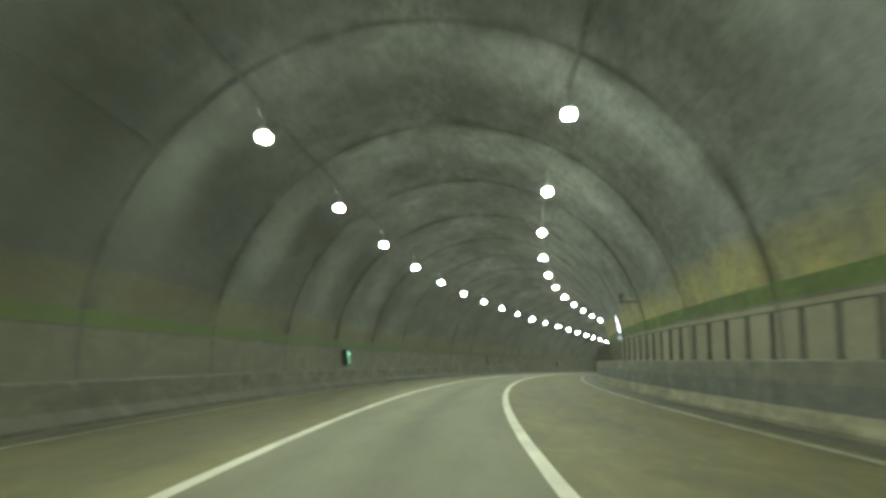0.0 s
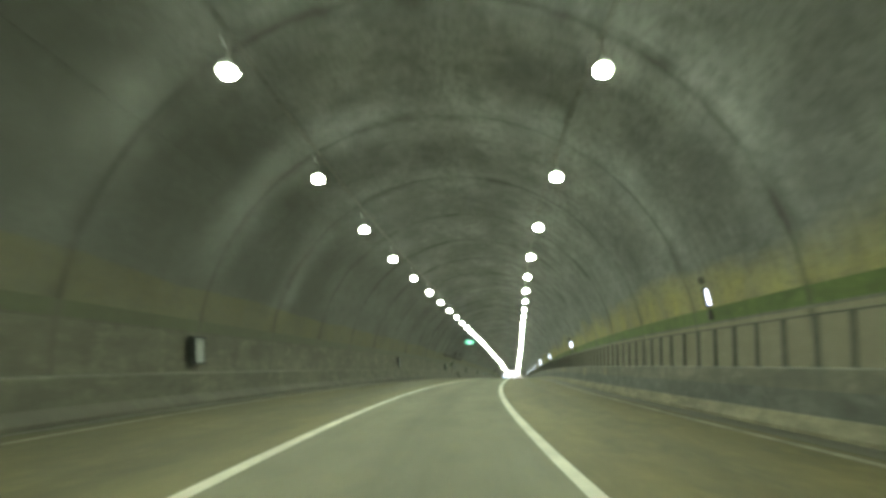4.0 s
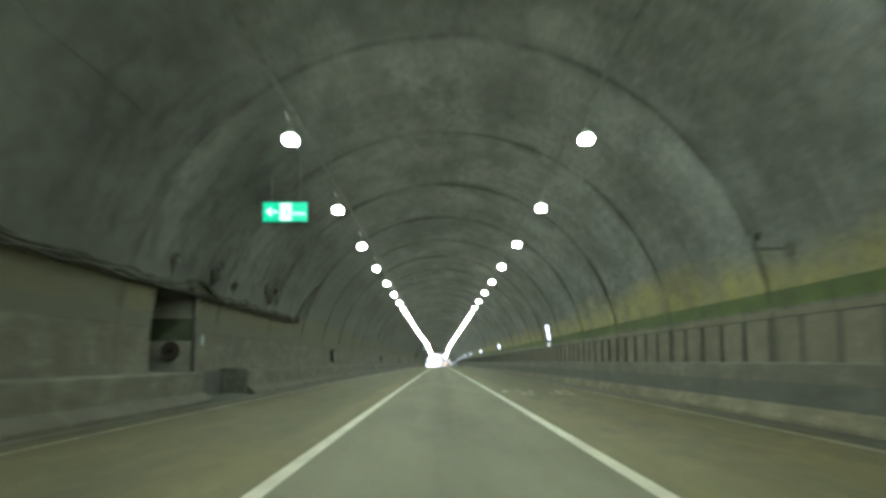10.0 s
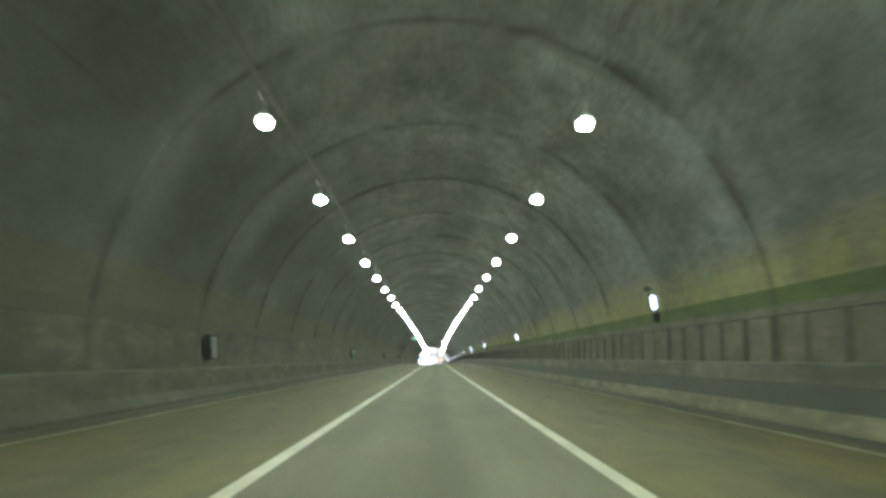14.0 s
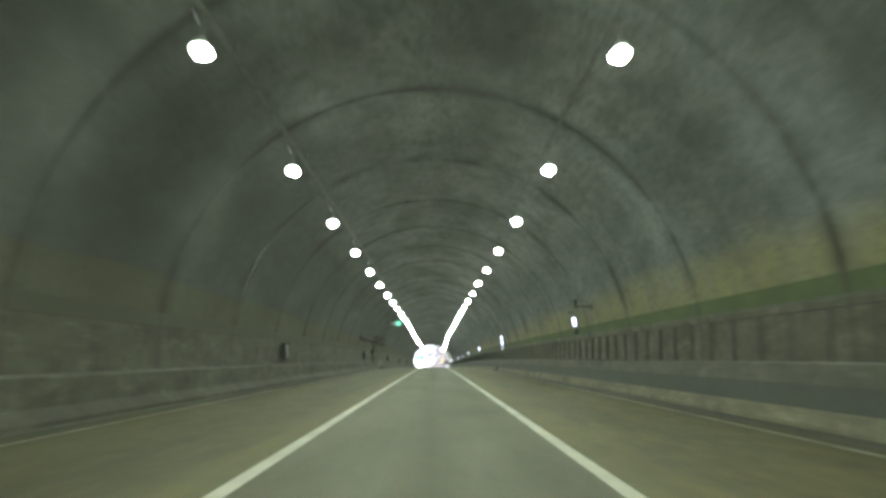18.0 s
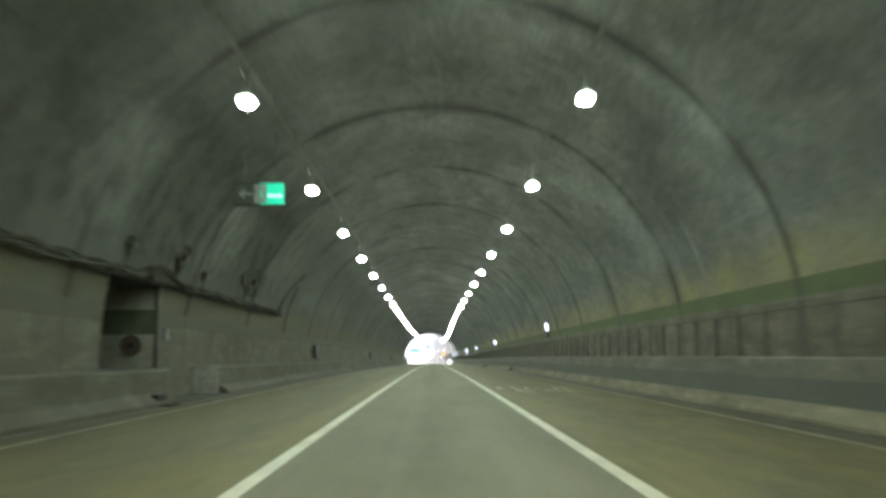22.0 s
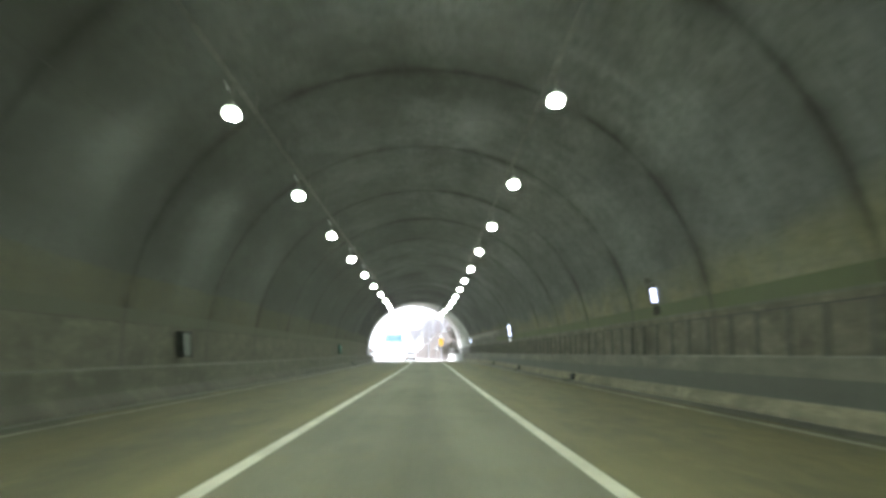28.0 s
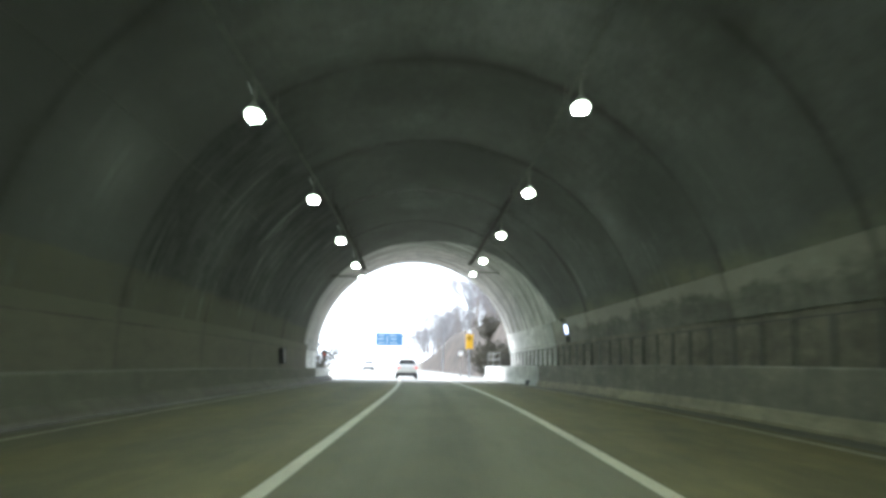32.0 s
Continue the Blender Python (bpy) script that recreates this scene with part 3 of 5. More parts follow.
for s in (S_BACK, S_PORTAL):
    for (u, h), a in zip(arch(RAD + OUT)[0], arcs_in):
        verts.append(P(s, u + shift(s), h))
        uvs.append((a, s))
for i in range(len(along) - 1):
    for j in range(nseg - 1):
        a = i * nseg + j
        middle = (along[i] + along[i + 1]) / 2
        if any(n0 < middle < n1 for n0, n1 in NICHES) and pts_in[j][0] < 0 and pts_in[j + 1][1] < NICHE_TOP + 0.01:
            continue
        faces.append((a, a + nseg, a + nseg + 1, a + 1))
for e, row in ((0, 0), (1, (len(along) - 1) * nseg)):
    for j in range(nseg - 1):
        faces.append((row + j, row + j + 1, base + e * nseg + j + 1, base + e * nseg + j))
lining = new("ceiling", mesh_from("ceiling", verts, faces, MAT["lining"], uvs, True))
sharp = lining.data.attributes.new("sharp_edge", "BOOLEAN", "EDGE")
sharp.data.foreach_set("value", [e.vertices[0] // nseg == e.vertices[1] // nseg for e in lining.data.edges])
tagged(lining, "grey stained concrete tunnel vault with dark casting joints", "tunnel vault", kind="structure")
for n0, n1, thick in ((S_BACK, 640, 3.2), (640, S_PORTAL - 0.02, OUT)):
    sweep("tunnel_shell", arch(RAD + thick, 24)[0], n0, n1, MAT["barrier"], 9, "outer concrete shell of the tunnel in the hill", "tunnel shell", closed=False, arcs=arch(RAD + thick, 24)[1])

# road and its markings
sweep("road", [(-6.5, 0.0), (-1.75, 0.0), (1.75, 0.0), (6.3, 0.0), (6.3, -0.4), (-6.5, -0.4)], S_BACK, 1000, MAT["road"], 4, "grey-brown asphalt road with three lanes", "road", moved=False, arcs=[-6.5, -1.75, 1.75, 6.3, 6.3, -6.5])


def strip(name, u, width, s0, s1, label, step=4, moved=False, h=0.004, material="white"):
    return sweep(name, [(u - width / 2, h - 0.003), (u - width / 2, h), (u + width / 2, h), (u + width / 2, h - 0.003)], s0, s1, MAT[material], step, label, "road marking", moved=moved)


strip("lane_line_left", -1.75, 0.17, S_BACK, 1000, "solid white lane line on the asphalt")
strip("lane_line_right", 1.75, 0.17, S_BACK, 1000, "solid white lane line on the asphalt")
strip("edge_line_right", 5.36, 0.15, S_BACK, 1000, "worn white edge line beside the gutter", moved=True, material="worn")
strip("edge_line_left", -5.55, 0.1, S_BACK, 1000, "worn pale edge line beside the kerb", moved=True, material="worn")
strip("gutter_right", 5.92, 0.5, S_BACK, S_PORTAL + 40, "dark wet gutter along the kerb", moved=True, material="gutter")
strip("gutter_left", -6.2, 0.22, S_BACK, S_PORTAL + 40, "dark wet gutter along the kerb", moved=True, material="gutter")

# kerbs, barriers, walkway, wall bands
# the last stretch takes the whitened copy that carries daylight in its colour
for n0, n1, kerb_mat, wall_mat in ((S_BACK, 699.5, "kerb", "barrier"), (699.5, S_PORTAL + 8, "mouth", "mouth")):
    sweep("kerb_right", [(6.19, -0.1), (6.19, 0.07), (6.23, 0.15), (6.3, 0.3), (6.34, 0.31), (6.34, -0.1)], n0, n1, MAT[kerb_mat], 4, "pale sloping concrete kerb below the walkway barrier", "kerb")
    sweep("barrier_right", [(6.32, -0.1), (6.32, 0.78), (6.33, 1.06), (6.36, 1.09), (6.62, 1.09), (6.62, -0.1)], n0, n1, MAT[wall_mat], 4, "grey concrete barrier wall of the raised walkway" if n0 < 0 else "concrete barrier wall at the tunnel mouth, paled for daylight", "barrier")
for n0, n1 in ((S_BACK, 213.6), (219.2, 464.0), (469.6, S_PORTAL + 2)):
    sweep("kerb_left", [(-6.33, -0.1), (-6.33, 0.08), (-6.4, 0.15), (-6.58, 0.28), (-6.62, 0.28), (-6.62, -0.1)][::-1], n0, n1, MAT["kerb_sooty"], 4, "sooty sloping concrete kerb below the barrier", "kerb")
sweep("barrier_paint_right", [(6.315, 0.312), (6.315, 0.72), (6.3195, 0.72), (6.3195, 0.312)], S_BACK, S_PORTAL - 60, MAT["barrier_low"], 4, "grimy blue-grey painted strip low on the barrier", "paint strip")
for n0, n1 in ((S_BACK, 213.6), (219.2, 464.0), (469.6, 711.0), (711.0, S_PORTAL + 2)):
    sweep("barrier_left", [(-6.6, -0.1), (-6.6, 0.8), (-6.63, 0.83), (-7.7, 0.83), (-7.7, -0.1)][::-1], n0, n1, MAT["mouth" if n0 > 700 else "barrier_sooty"], 4, "concrete barrier ledge at the tunnel mouth, paled for daylight" if n0 > 700 else "low sooty grey concrete barrier ledge along the wall", "barrier")
for n0, n1 in ((213.6, 219.2), (464.0, 469.6)):
    sweep("step_left", [(-6.32, -0.1), (-6.32, 0.03), (-7.62, 0.06), (-7.62, -0.1)][::-1], n0, n1, MAT["dark"], 2, "low dark concrete landing in the barrier gap", "landing")
    sweep("gap_wall_left", [(-7.36, 0.05), (-7.36, 0.829), (-7.6, 0.829), (-7.6, 0.05)][::-1], n0, n1, MAT["dark" if n0 < 300 else "barrier_sooty"], 2, "dark concrete wall foot behind the barrier gap", "wall foot")
sweep("walkway", [(6.6, 0.9), (6.6, 1.0), (7.5, 1.0), (7.5, 0.9)][::-1], S_BACK, S_PORTAL + 8, MAT["barrier"], 4, "raised concrete walkway behind the fence", "walkway")


def wall_band(name, side, h0, h1, s0, s1, material, label, proud=0.02, category="wall band"):
    pts = []
    for i in range(6):
        h = h0 + (h1 - h0) * i / 5
        pts.append((AX + side * (math.sqrt(RAD ** 2 - (h - ZC) ** 2) - proud), h))
    back = [(u + side * (proud - 0.003), h) for u, h in pts[::-1]]
    prof = pts + back
    return sweep(name, prof, s0, s1, MAT[material], 3, label, category, arcs=[p[1] for p in prof])


wall_band("wall_right", 1, 1.0, 2.22, S_BACK, 699.9, "panel", "grey-brown washed wall panel behind the walkway fence", category="wall")
wall_band("mouth_wall_right", 1, 1.0, 2.22, 700.0, S_PORTAL - 0.5, "mouth", "wall panel at the tunnel mouth with daylight in its colour", category="wall")
wall_band("trim_right", 1, 2.225, 2.285, S_BACK, 664, "paleline", "pale moulding under the green stripe", 0.022, "trim")
wall_band("green_stripe_right", 1, 2.29, 2.66, S_BACK, 664, "green", "dull green painted stripe along the wall", 0.015)
for n0, n1 in ((S_BACK, 211.4), (215.4, 461.8), (465.8, 712.9)):
    wall_band("wall_left", -1, 0.83, 1.95, n0, n1, "panel_sooty", "sooty grey-brown wall panel above the barrier", category="wall")
    wall_band("trim_left", -1, 1.955, 2.0, n0, n1, "kerb_sooty", "dusty moulding under the green stripe", 0.026, "trim")
    wall_band("green_stripe_left", -1, 2.005, 2.34, n0, n1, "green_dirty", "sooty green painted stripe along the wall", 0.015)
wall_band("mouth_wall_left", -1, 0.83, 2.0, 713.0, S_PORTAL - 0.5, "mouth", "wall panel at the tunnel mouth with daylight in its colour", category="wall")
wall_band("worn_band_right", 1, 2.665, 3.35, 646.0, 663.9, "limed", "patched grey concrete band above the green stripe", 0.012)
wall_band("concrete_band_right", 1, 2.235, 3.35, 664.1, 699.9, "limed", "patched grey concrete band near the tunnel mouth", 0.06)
wall_band("mouth_band_right", 1, 2.29, 3.35, 700.0, S_PORTAL - 0.5, "mouth", "concrete band at the tunnel mouth with daylight in its colour", 0.06)


# ---- things ----
def place_all(build, poses):
    """Builds the thing once at the first pose and copies it to the others."""
    first = build()
    first.matrix_basis = poses[0]
    return [first] + [copy_thing(first, m) for m in poses[1:]]


def wall_u(side, h, s, inset=0.0):
    return AX + shift(s, side) + side * (math.sqrt(RAD ** 2 - (h - ZC) ** 2) - inset)


# lamps in two rows, every 10 m, hung under a cable tray
HS = [0, 100, 220, 350, 480, 600, 700]
H_LEFT = [6.44, 6.6, 6.35, 6.36, 6.34, 6.23, 6.17]
H_RIGHT = [7.07, 6.76, 6.5, 6.52, 6.57, 6.71, 6.58]
W_LAMP = [3.65, 3.59, 3.58, 3.68, 3.51, 3.51, 3.48]
C_LAMP = [-0.27, -0.27, -0.13, -0.27, -0.35, -0.54, -0.7]


def lamp_place(s, side):
    w, c = np.interp(s, HS, W_LAMP), np.interp(s, HS, C_LAMP)
    return c + side * w, np.interp(s, HS, H_LEFT if side < 0 else H_RIGHT), s + 0.28 * side


def ring_stack(rows, seg, close_first=False, close_last=False):
    """Oval rings of (x radius, y radius, z) joined into one skin."""
    bm = bmesh.new()
    rings = [[bm.verts.new((rx * math.cos(k * math.tau / seg), ry * math.sin(k * math.tau / seg), z)) for k in range(seg)] for rx, ry, z in rows]
    for a, b in zip(rings, rings[1:]):
        for k in range(seg):
            bm.faces.new((a[k], a[(k + 1) % seg], b[(k + 1) % seg], b[k])).smooth = True
    if close_first:
        bm.faces.new(rings[0])
    if close_last:
        bm.faces.new(rings[-1])
    bmesh.ops.recalc_face_normals(bm, faces=bm.faces[:])
    return bm


def tunnel_lamp(side):
    e = thing("tunnel_lamp", "oval white tunnel floodlight hung below the cable ladder", "lamp", group="tunnel lamps")
    part("housing", ring_stack(((0.1, 0.085, 0.1), (0.14, 0.12, 0.105), (0.135, 0.115, 0.15), (0.09, 0.08, 0.2), (0.05, 0.05, 0.24)), 20, True, True), MAT["steel"], e)
    # an egg of glass: the part towards the road and the bottom are bright, the rest is frosted
    for name, inner, glass, text in (("lens", True, "plate", "bright glass lens facing the road"), ("shaded_lens", False, "lens", "dimmer frosted part of the lens")):
        bm = ring_stack(((0.1, 0.085, 0.112), (0.16, 0.135, 0.07), (0.19, 0.162, 0.01), (0.181, 0.153, -0.05), (0.139, 0.12, -0.1), (0.065, 0.056, -0.122)), 16, False, True)
        away = [f for f in bm.faces if (f.calc_center_median().z < -0.1 or (f.calc_center_median().z < 0.03 and f.calc_center_median().x * side < -0.04)) != inner]
        bmesh.ops.delete(bm, geom=away, context="FACES")
        part(name, bm, MAT[glass], e, text)
    bm = box((0.04, 0.03, 0.48), (0.0, 0.04, 0.45))
    box_bm(bm, (0.24, 0.05, 0.03), (0, 0.04, 0.69))
    part("bracket", bm, MAT["tray_pale"], e)
    for x in (-0.11, 0.11):
        part("clamp", box((0.03, 0.05, 0.07), (x, -0.1, 0.13), 0.008), MAT["steel"], e)
    # glint on the bracket over the left lamps, added as a white rod
    if side < 0:
        part("glint_rod", cyl(0.013, 0.01, (-0.05, -0.06, 0.47), (-0.13, -0.06, 0.68), seg=6), MAT["signwhite"], e, "white rod for the glint on the lamp bracket")
    return e


for side in (-1, 1):
    poses = []
    for k in [*range(-5, 71), 70.75]:
        u, h, s = lamp_place(10 * k, side)
        poses.append(M(s, u, h))
    place_all(lambda: tunnel_lamp(side), poses)


def cable_ladder(steel):
    e = thing("cable_ladder", "dark steel cable ladder with rungs hung from the vault", "cable ladder", group="cable ladders over the lamps")
    for x in (-0.05, 0.05):
        part("rail", box((0.01, 9.99, 0.022), (x, 0, 0)), steel, e)
    rung = None
    for i in range(8):
        if rung is None:
            rung = part("rung", box((0.1, 0.025, 0.01)), steel, e)
            rung.matrix_basis = Matrix.Translation((0, -4.4, -0.015))
        else:
            c = new("rung", rung.data)
            c.parent = e
            c.matrix_basis = Matrix.Translation((0, -4.4 + 1.25 * i, -0.015))
    for x, r in ((-0.02, 0.012), (0.018, 0.01)):
        part("cable", cyl(r, r, (x, -4.99, 0.02), (x, 4.99, 0.02), seg=6), steel, e, "black cable lying on the ladder")
    for y in (-2.5, 2.5):
        part("hanger", cyl(0.01, 0.01, (0.0, y, 0.0), (0.0, y, 0.95), seg=6), steel, e)
    return e


for dark in (True, False):
    poses = []
    for k in range(-5, 71):
        for side in (-1, 1):
            if dark == (k > 64 or (side < 0 and k < 10)):
                (u0, h0, _), (u1, h1, _) = lamp_place(10 * k - 5, side), lamp_place(10 * k + 5, side)
                a, b = P(10 * k - 5, u0, h0 + 0.75), P(10 * k + 5, u1, h1 + 0.75)
                d = b - a
                poses.append(Matrix.Translation((a + b) / 2) @ Matrix.Rotation(-math.atan2(d.x, d.y), 4, "Z") @ Matrix.Rotation(math.atan2(d.z, math.hypot(d.x, d.y)), 4, "X"))
    place_all(lambda: cable_ladder(MAT["tray" if dark else "tray_pale"]), poses)


# cable troughs and wall arms over the last lamps
for side in (-1, 1):
    e = thing("cable_trough", "dark sooty cable trough hung over the last lamps", "cable trough", M(686, 0, 0), group="cable troughs near the mouth")
    back = e.matrix_basis.inverted()
    for q in range(5):
        s0 = 686 + 5 * q
        (u0, h0, _), (u1, h1, _) = lamp_place(s0, side), lamp_place(s0 + 5, side)
        a, b = back @ P(s0, u0, h0 + 0.86), back @ P(s0 + 5, u1, h1 + 0.86)
        turn = (b - a).to_track_quat("Y", "Z").to_matrix().to_4x4()
        bm = box((0.22, 4.97, 0.02), (a + b) / 2, 0.004, turn)
        for x in (-0.1, 0.1):
            box_bm(bm, (0.02, 4.97, 0.12), (a + b) / 2 + turn @ Vector((x, 0, 0.06)), 0.0, turn)
        part("trough", bm, MAT["tray_dark"], e)
        part("hanger", cyl(0.014, 0.014, a, a + Vector((0, 0, 0.75)), seg=6), MAT["tray_dark"], e)
    u, h, s = lamp_place(707.5, side)
    e = thing("beam", "dark steel beam between the last lamp and the vault", "steel beam", M(s, u, h + 0.1), group="steel beams at the mouth")
    reach = abs(wall_u(side, h + 0.1, s, 0.0) - u)
    part("bar", box((reach, 0.07, 0.07), (side * reach / 2, 0, 0), 0.008), MAT["tray_dark"], e)
    part("plate", box((0.04, 0.22, 0.26), (side * (reach - 0.03), 0, 0), 0.006), MAT["tray_dark"], e)


# thin conduit along the left haunch
sweep("conduit", [(-5.8 + 0.008 * math.cos(a), 5.86 + 0.008 * math.sin(a)) for a in [i * math.pi / 3 for i in range(6)]], S_BACK, 700, MAT["conduit"], 6, "thin dusty cable clipped along the vault", "cable")


# walkway fence
POST_STEP = 1.578


def fence():
    e = thing("fence", "brown-grey steel walkway fence with square posts and dark top rail", "fence", group="walkway fence sections")
    post_bm = box((0.085, 0.075, 0.85), (0, 0, 0.425), 0.008)
    foot_bm = box((0.16, 0.15, 0.02), (0, 0, 0.01), 0.004)
    for i in range(8):
        if i == 0:
            post = part("post", post_bm, MAT["fence"], e)
            foot = part("foot_plate", foot_bm, MAT["fence"], post)
        else:
            c = new("post", post.data)
            c.parent = e
            c.matrix_basis = Matrix.Translation((0, POST_STEP * i, 0))
            f = new("foot_plate", foot.data)
            f.parent = c
    part("top_rail", box((0.03, 8 * POST_STEP, 0.028), (0, 3.5 * POST_STEP, 0.865), 0.005), MAT["rail"], e, "dark grimy top rail")
    return e


poses = []
for i in range(64):
    s0, s1 = 0.06 + 8 * POST_STEP * (i - 4), 0.06 + 8 * POST_STEP * (i - 3)
    if s1 < S_PORTAL:
        a, b = P(s0, 6.46 + shift(s0, 1), 1.09), P(s1, 6.46 + shift(s1, 1), 1.09)
        d = b - a
        poses.append(Matrix.Translation(a) @ Matrix.Rotation(-math.atan2(d.x, d.y), 4, "Z") @ Matrix.Rotation(math.atan2(d.z, math.hypot(d.x, d.y)), 4, "X"))
place_all(fence, poses)


# hydrant cabinets flat on the left wall every 50 m
def hydrant_box(state):
    text = {"lit": "dark wall cabinet with a glowing green front", "faint": "dark wall cabinet with a faintly lit green symbol", "unlit": "dark dusty wall cabinet with a dull unlit front"}
    e = thing("hydrant_cabinet", text[state], "wall cabinet", group="green cabinets along the wall")
    lean = Matrix.Rotation(radians(-5), 4, "Y")
    part("casing", box((0.15, 1.0, 0.8), (0.0, 0.0, 0), 0.012, lean), MAT["casing"], e)
    for y, w in ((-0.47, 0.05), (0.47, 0.05)):
        part("frame_post", box((0.03, w, 0.8), (0.09, y, 0), 0.006, lean), MAT["black"], e)
    for z in (-0.375, 0.375):
        part("frame_rail", box((0.03, 0.89, 0.05), (0.09 + 0.0875 * z, 0, z), 0.006, lean), MAT["black"], e)
    part("panel", box((0.02, 0.88, 0.69), (0.082, 0, 0), 0.004, lean), MAT["greenfaint" if state == "lit" else "greendim"], e, "green front panel" if state == "lit" else "dull grey-green front panel")
    mark = MAT["dull" if state == "unlit" else "greenmark"]
    part("symbol", box((0.012, 0.34, 0.2), (0.1, -0.12, 0.18), 0.003, lean), mark, e, "pale symbol")
    part("symbol", box((0.012, 0.2, 0.12), (0.1, 0.24, 0.2), 0.003, lean), mark, e, "pale symbol")
    for k in range(2):
        part("text_bar", box((0.01, 0.5 - 0.14 * k, 0.05), (0.088 - 0.01 * k, 0.08, -0.08 - 0.12 * k), 0.0, lean), mark, e)
    part("handle", box((0.03, 0.03, 0.14), (0.105, 0.4, 0.0), 0.006, lean), MAT["steel"], e)
    part("bracket", box((0.12, 0.5, 0.06), (-0.11, 0, 0.2)), MAT["steel"], e)
    return e


BOX_OFF = {1: -2.3, 5: -0.4, 10: -1.7, 13: 1.1}
for state, which in (("lit", (0, 1, 7, 13)), ("faint", (4,)), ("unlit", (-1, 2, 3, 5, 6, 8, 9, 10, 11, 12, 14))):
    place_all(lambda: hydrant_box(state), [M(50 * k - 0.4 + BOX_OFF.get(k, 0.0), wall_u(-1, 1.48, 50 * k, 0.2), 1.46) for k in which])


# white guide lights on the right wall every 50 m
def guide_light(double):
    e = thing("guide_light", "two stacked glowing white wall light panels above a small sign" if double else "single glowing white light panel on the wall", "wall light", group="white lights along the wall")
    top = 0.32 if double else 0.0
    tilt = Matrix.Rotation(radians(-9), 4, "Y")
    part("casing", box((0.23, 0.2, 1.2 if double else 0.56), (0.03, 0.11, 0.05 if double else 0), 0.02, tilt), MAT["black"], e)
    part("light_panel", box((0.16, 0.03, 0.44), (0.02 - top * 0.15, 0.0, top), 0.02, tilt), MAT["led"], e, "glowing white panel")
    if double:
        part("light_panel", box((0.16, 0.03, 0.44), (0.06, 0.0, -0.2), 0.02, tilt), MAT["led"], e, "glowing white panel")
        part("number_plate_sign", box((0.17, 0.03, 0.26), (0.06, 0.0, -0.74), 0.01), MAT["plate_sign"], e, "small pale sign")
        part("lower_box", box((0.24, 0.12, 0.34), (0.07, 0.08, -0.74), 0.02), MAT["fence"], e)
    else:
        part("speaker", cyl(0.1, 0.05, (-0.18, 0.0, 0.44), (-0.14, 0.26, 0.46), seg=14), MAT["fence"], e, "dark horn loudspeaker")
        part("speaker_arm", box((0.24, 0.05, 0.05), (-0.04, 0.2, 0.46)), MAT["fence"], e)
        part("lower_box", box((0.22, 0.12, 0.3), (0.12, 0.08, -0.48), 0.02), MAT["steel"], e)
    part("stem", box((0.3, 0.07, 0.07), (0.24, 0.16, 0.1)), MAT["steel"], e)
    return e


LIGHT_OFF = {1: -1.6, 2: -1.2, 3: -0.9, 4: -0.9, 7: -0.3, 8: 0.9}
for double in (True, False):
    poses = [M(min(50 * k - 0.7 + LIGHT_OFF.get(k, 0.0), 695.3), wall_u(1, 2.96, 50 * k, 0.02 if k < 3 else 0.16), 2.96 - 0.15 * (k == 14)) for k in range(-1, 15) if (k % 4 == 1) == double and 50 * k < 710]
    place_all(lambda: guide_light(double), poses)


# camera arms on the right wall
def end_railing():
    e = thing("end_railing", "open grey steel railing at the end of the walkway barrier", "railing", M(719.6, 6.46 + shift(720, 1), 1.09))
    for i in range(3):
        part("post", box((0.07, 0.07, 0.95), (0, 0.1 + 4.5 * i, 0.475), 0.008), MAT["galv"], e)
    for z in (0.5, 0.93):
        part("rail", box((0.05, 9.2, 0.05), (0, 4.6, z), 0.008), MAT["galv"], e)
    return e


end_railing()


def camera_arm():
    e = thing("surveillance_camera", "dark camera on a long arm fixed to the tunnel wall", "camera", group="cameras on the wall")
    part("wall_plate", box((0.06, 0.26, 0.3), (0.0, 0, 0), 0.01), MAT["fence"], e)
    part("arm", box((0.75, 0.06, 0.06), (-0.38, 0, 0.0)), MAT["fence"], e)
    part("joint", cyl(0.05, 0.05, (-0.72, 0, -0.05), (-0.72, 0, 0.14), seg=10), MAT["fence"], e)
    part("housing", box((0.14, 0.46, 0.14), (-0.74, -0.06, 0.2), 0.02), MAT["fence"], e)
    part("hood", box((0.18, 0.54, 0.02), (-0.74, -0.1, 0.285), 0.004), MAT["tray"], e, "dusty sun hood")
    return e


place_all(camera_arm, [M(s, wall_u(1, 3.42, s, 0.03), 3.42) for s in (36.0, 207.2, 395.0, 579.2)])


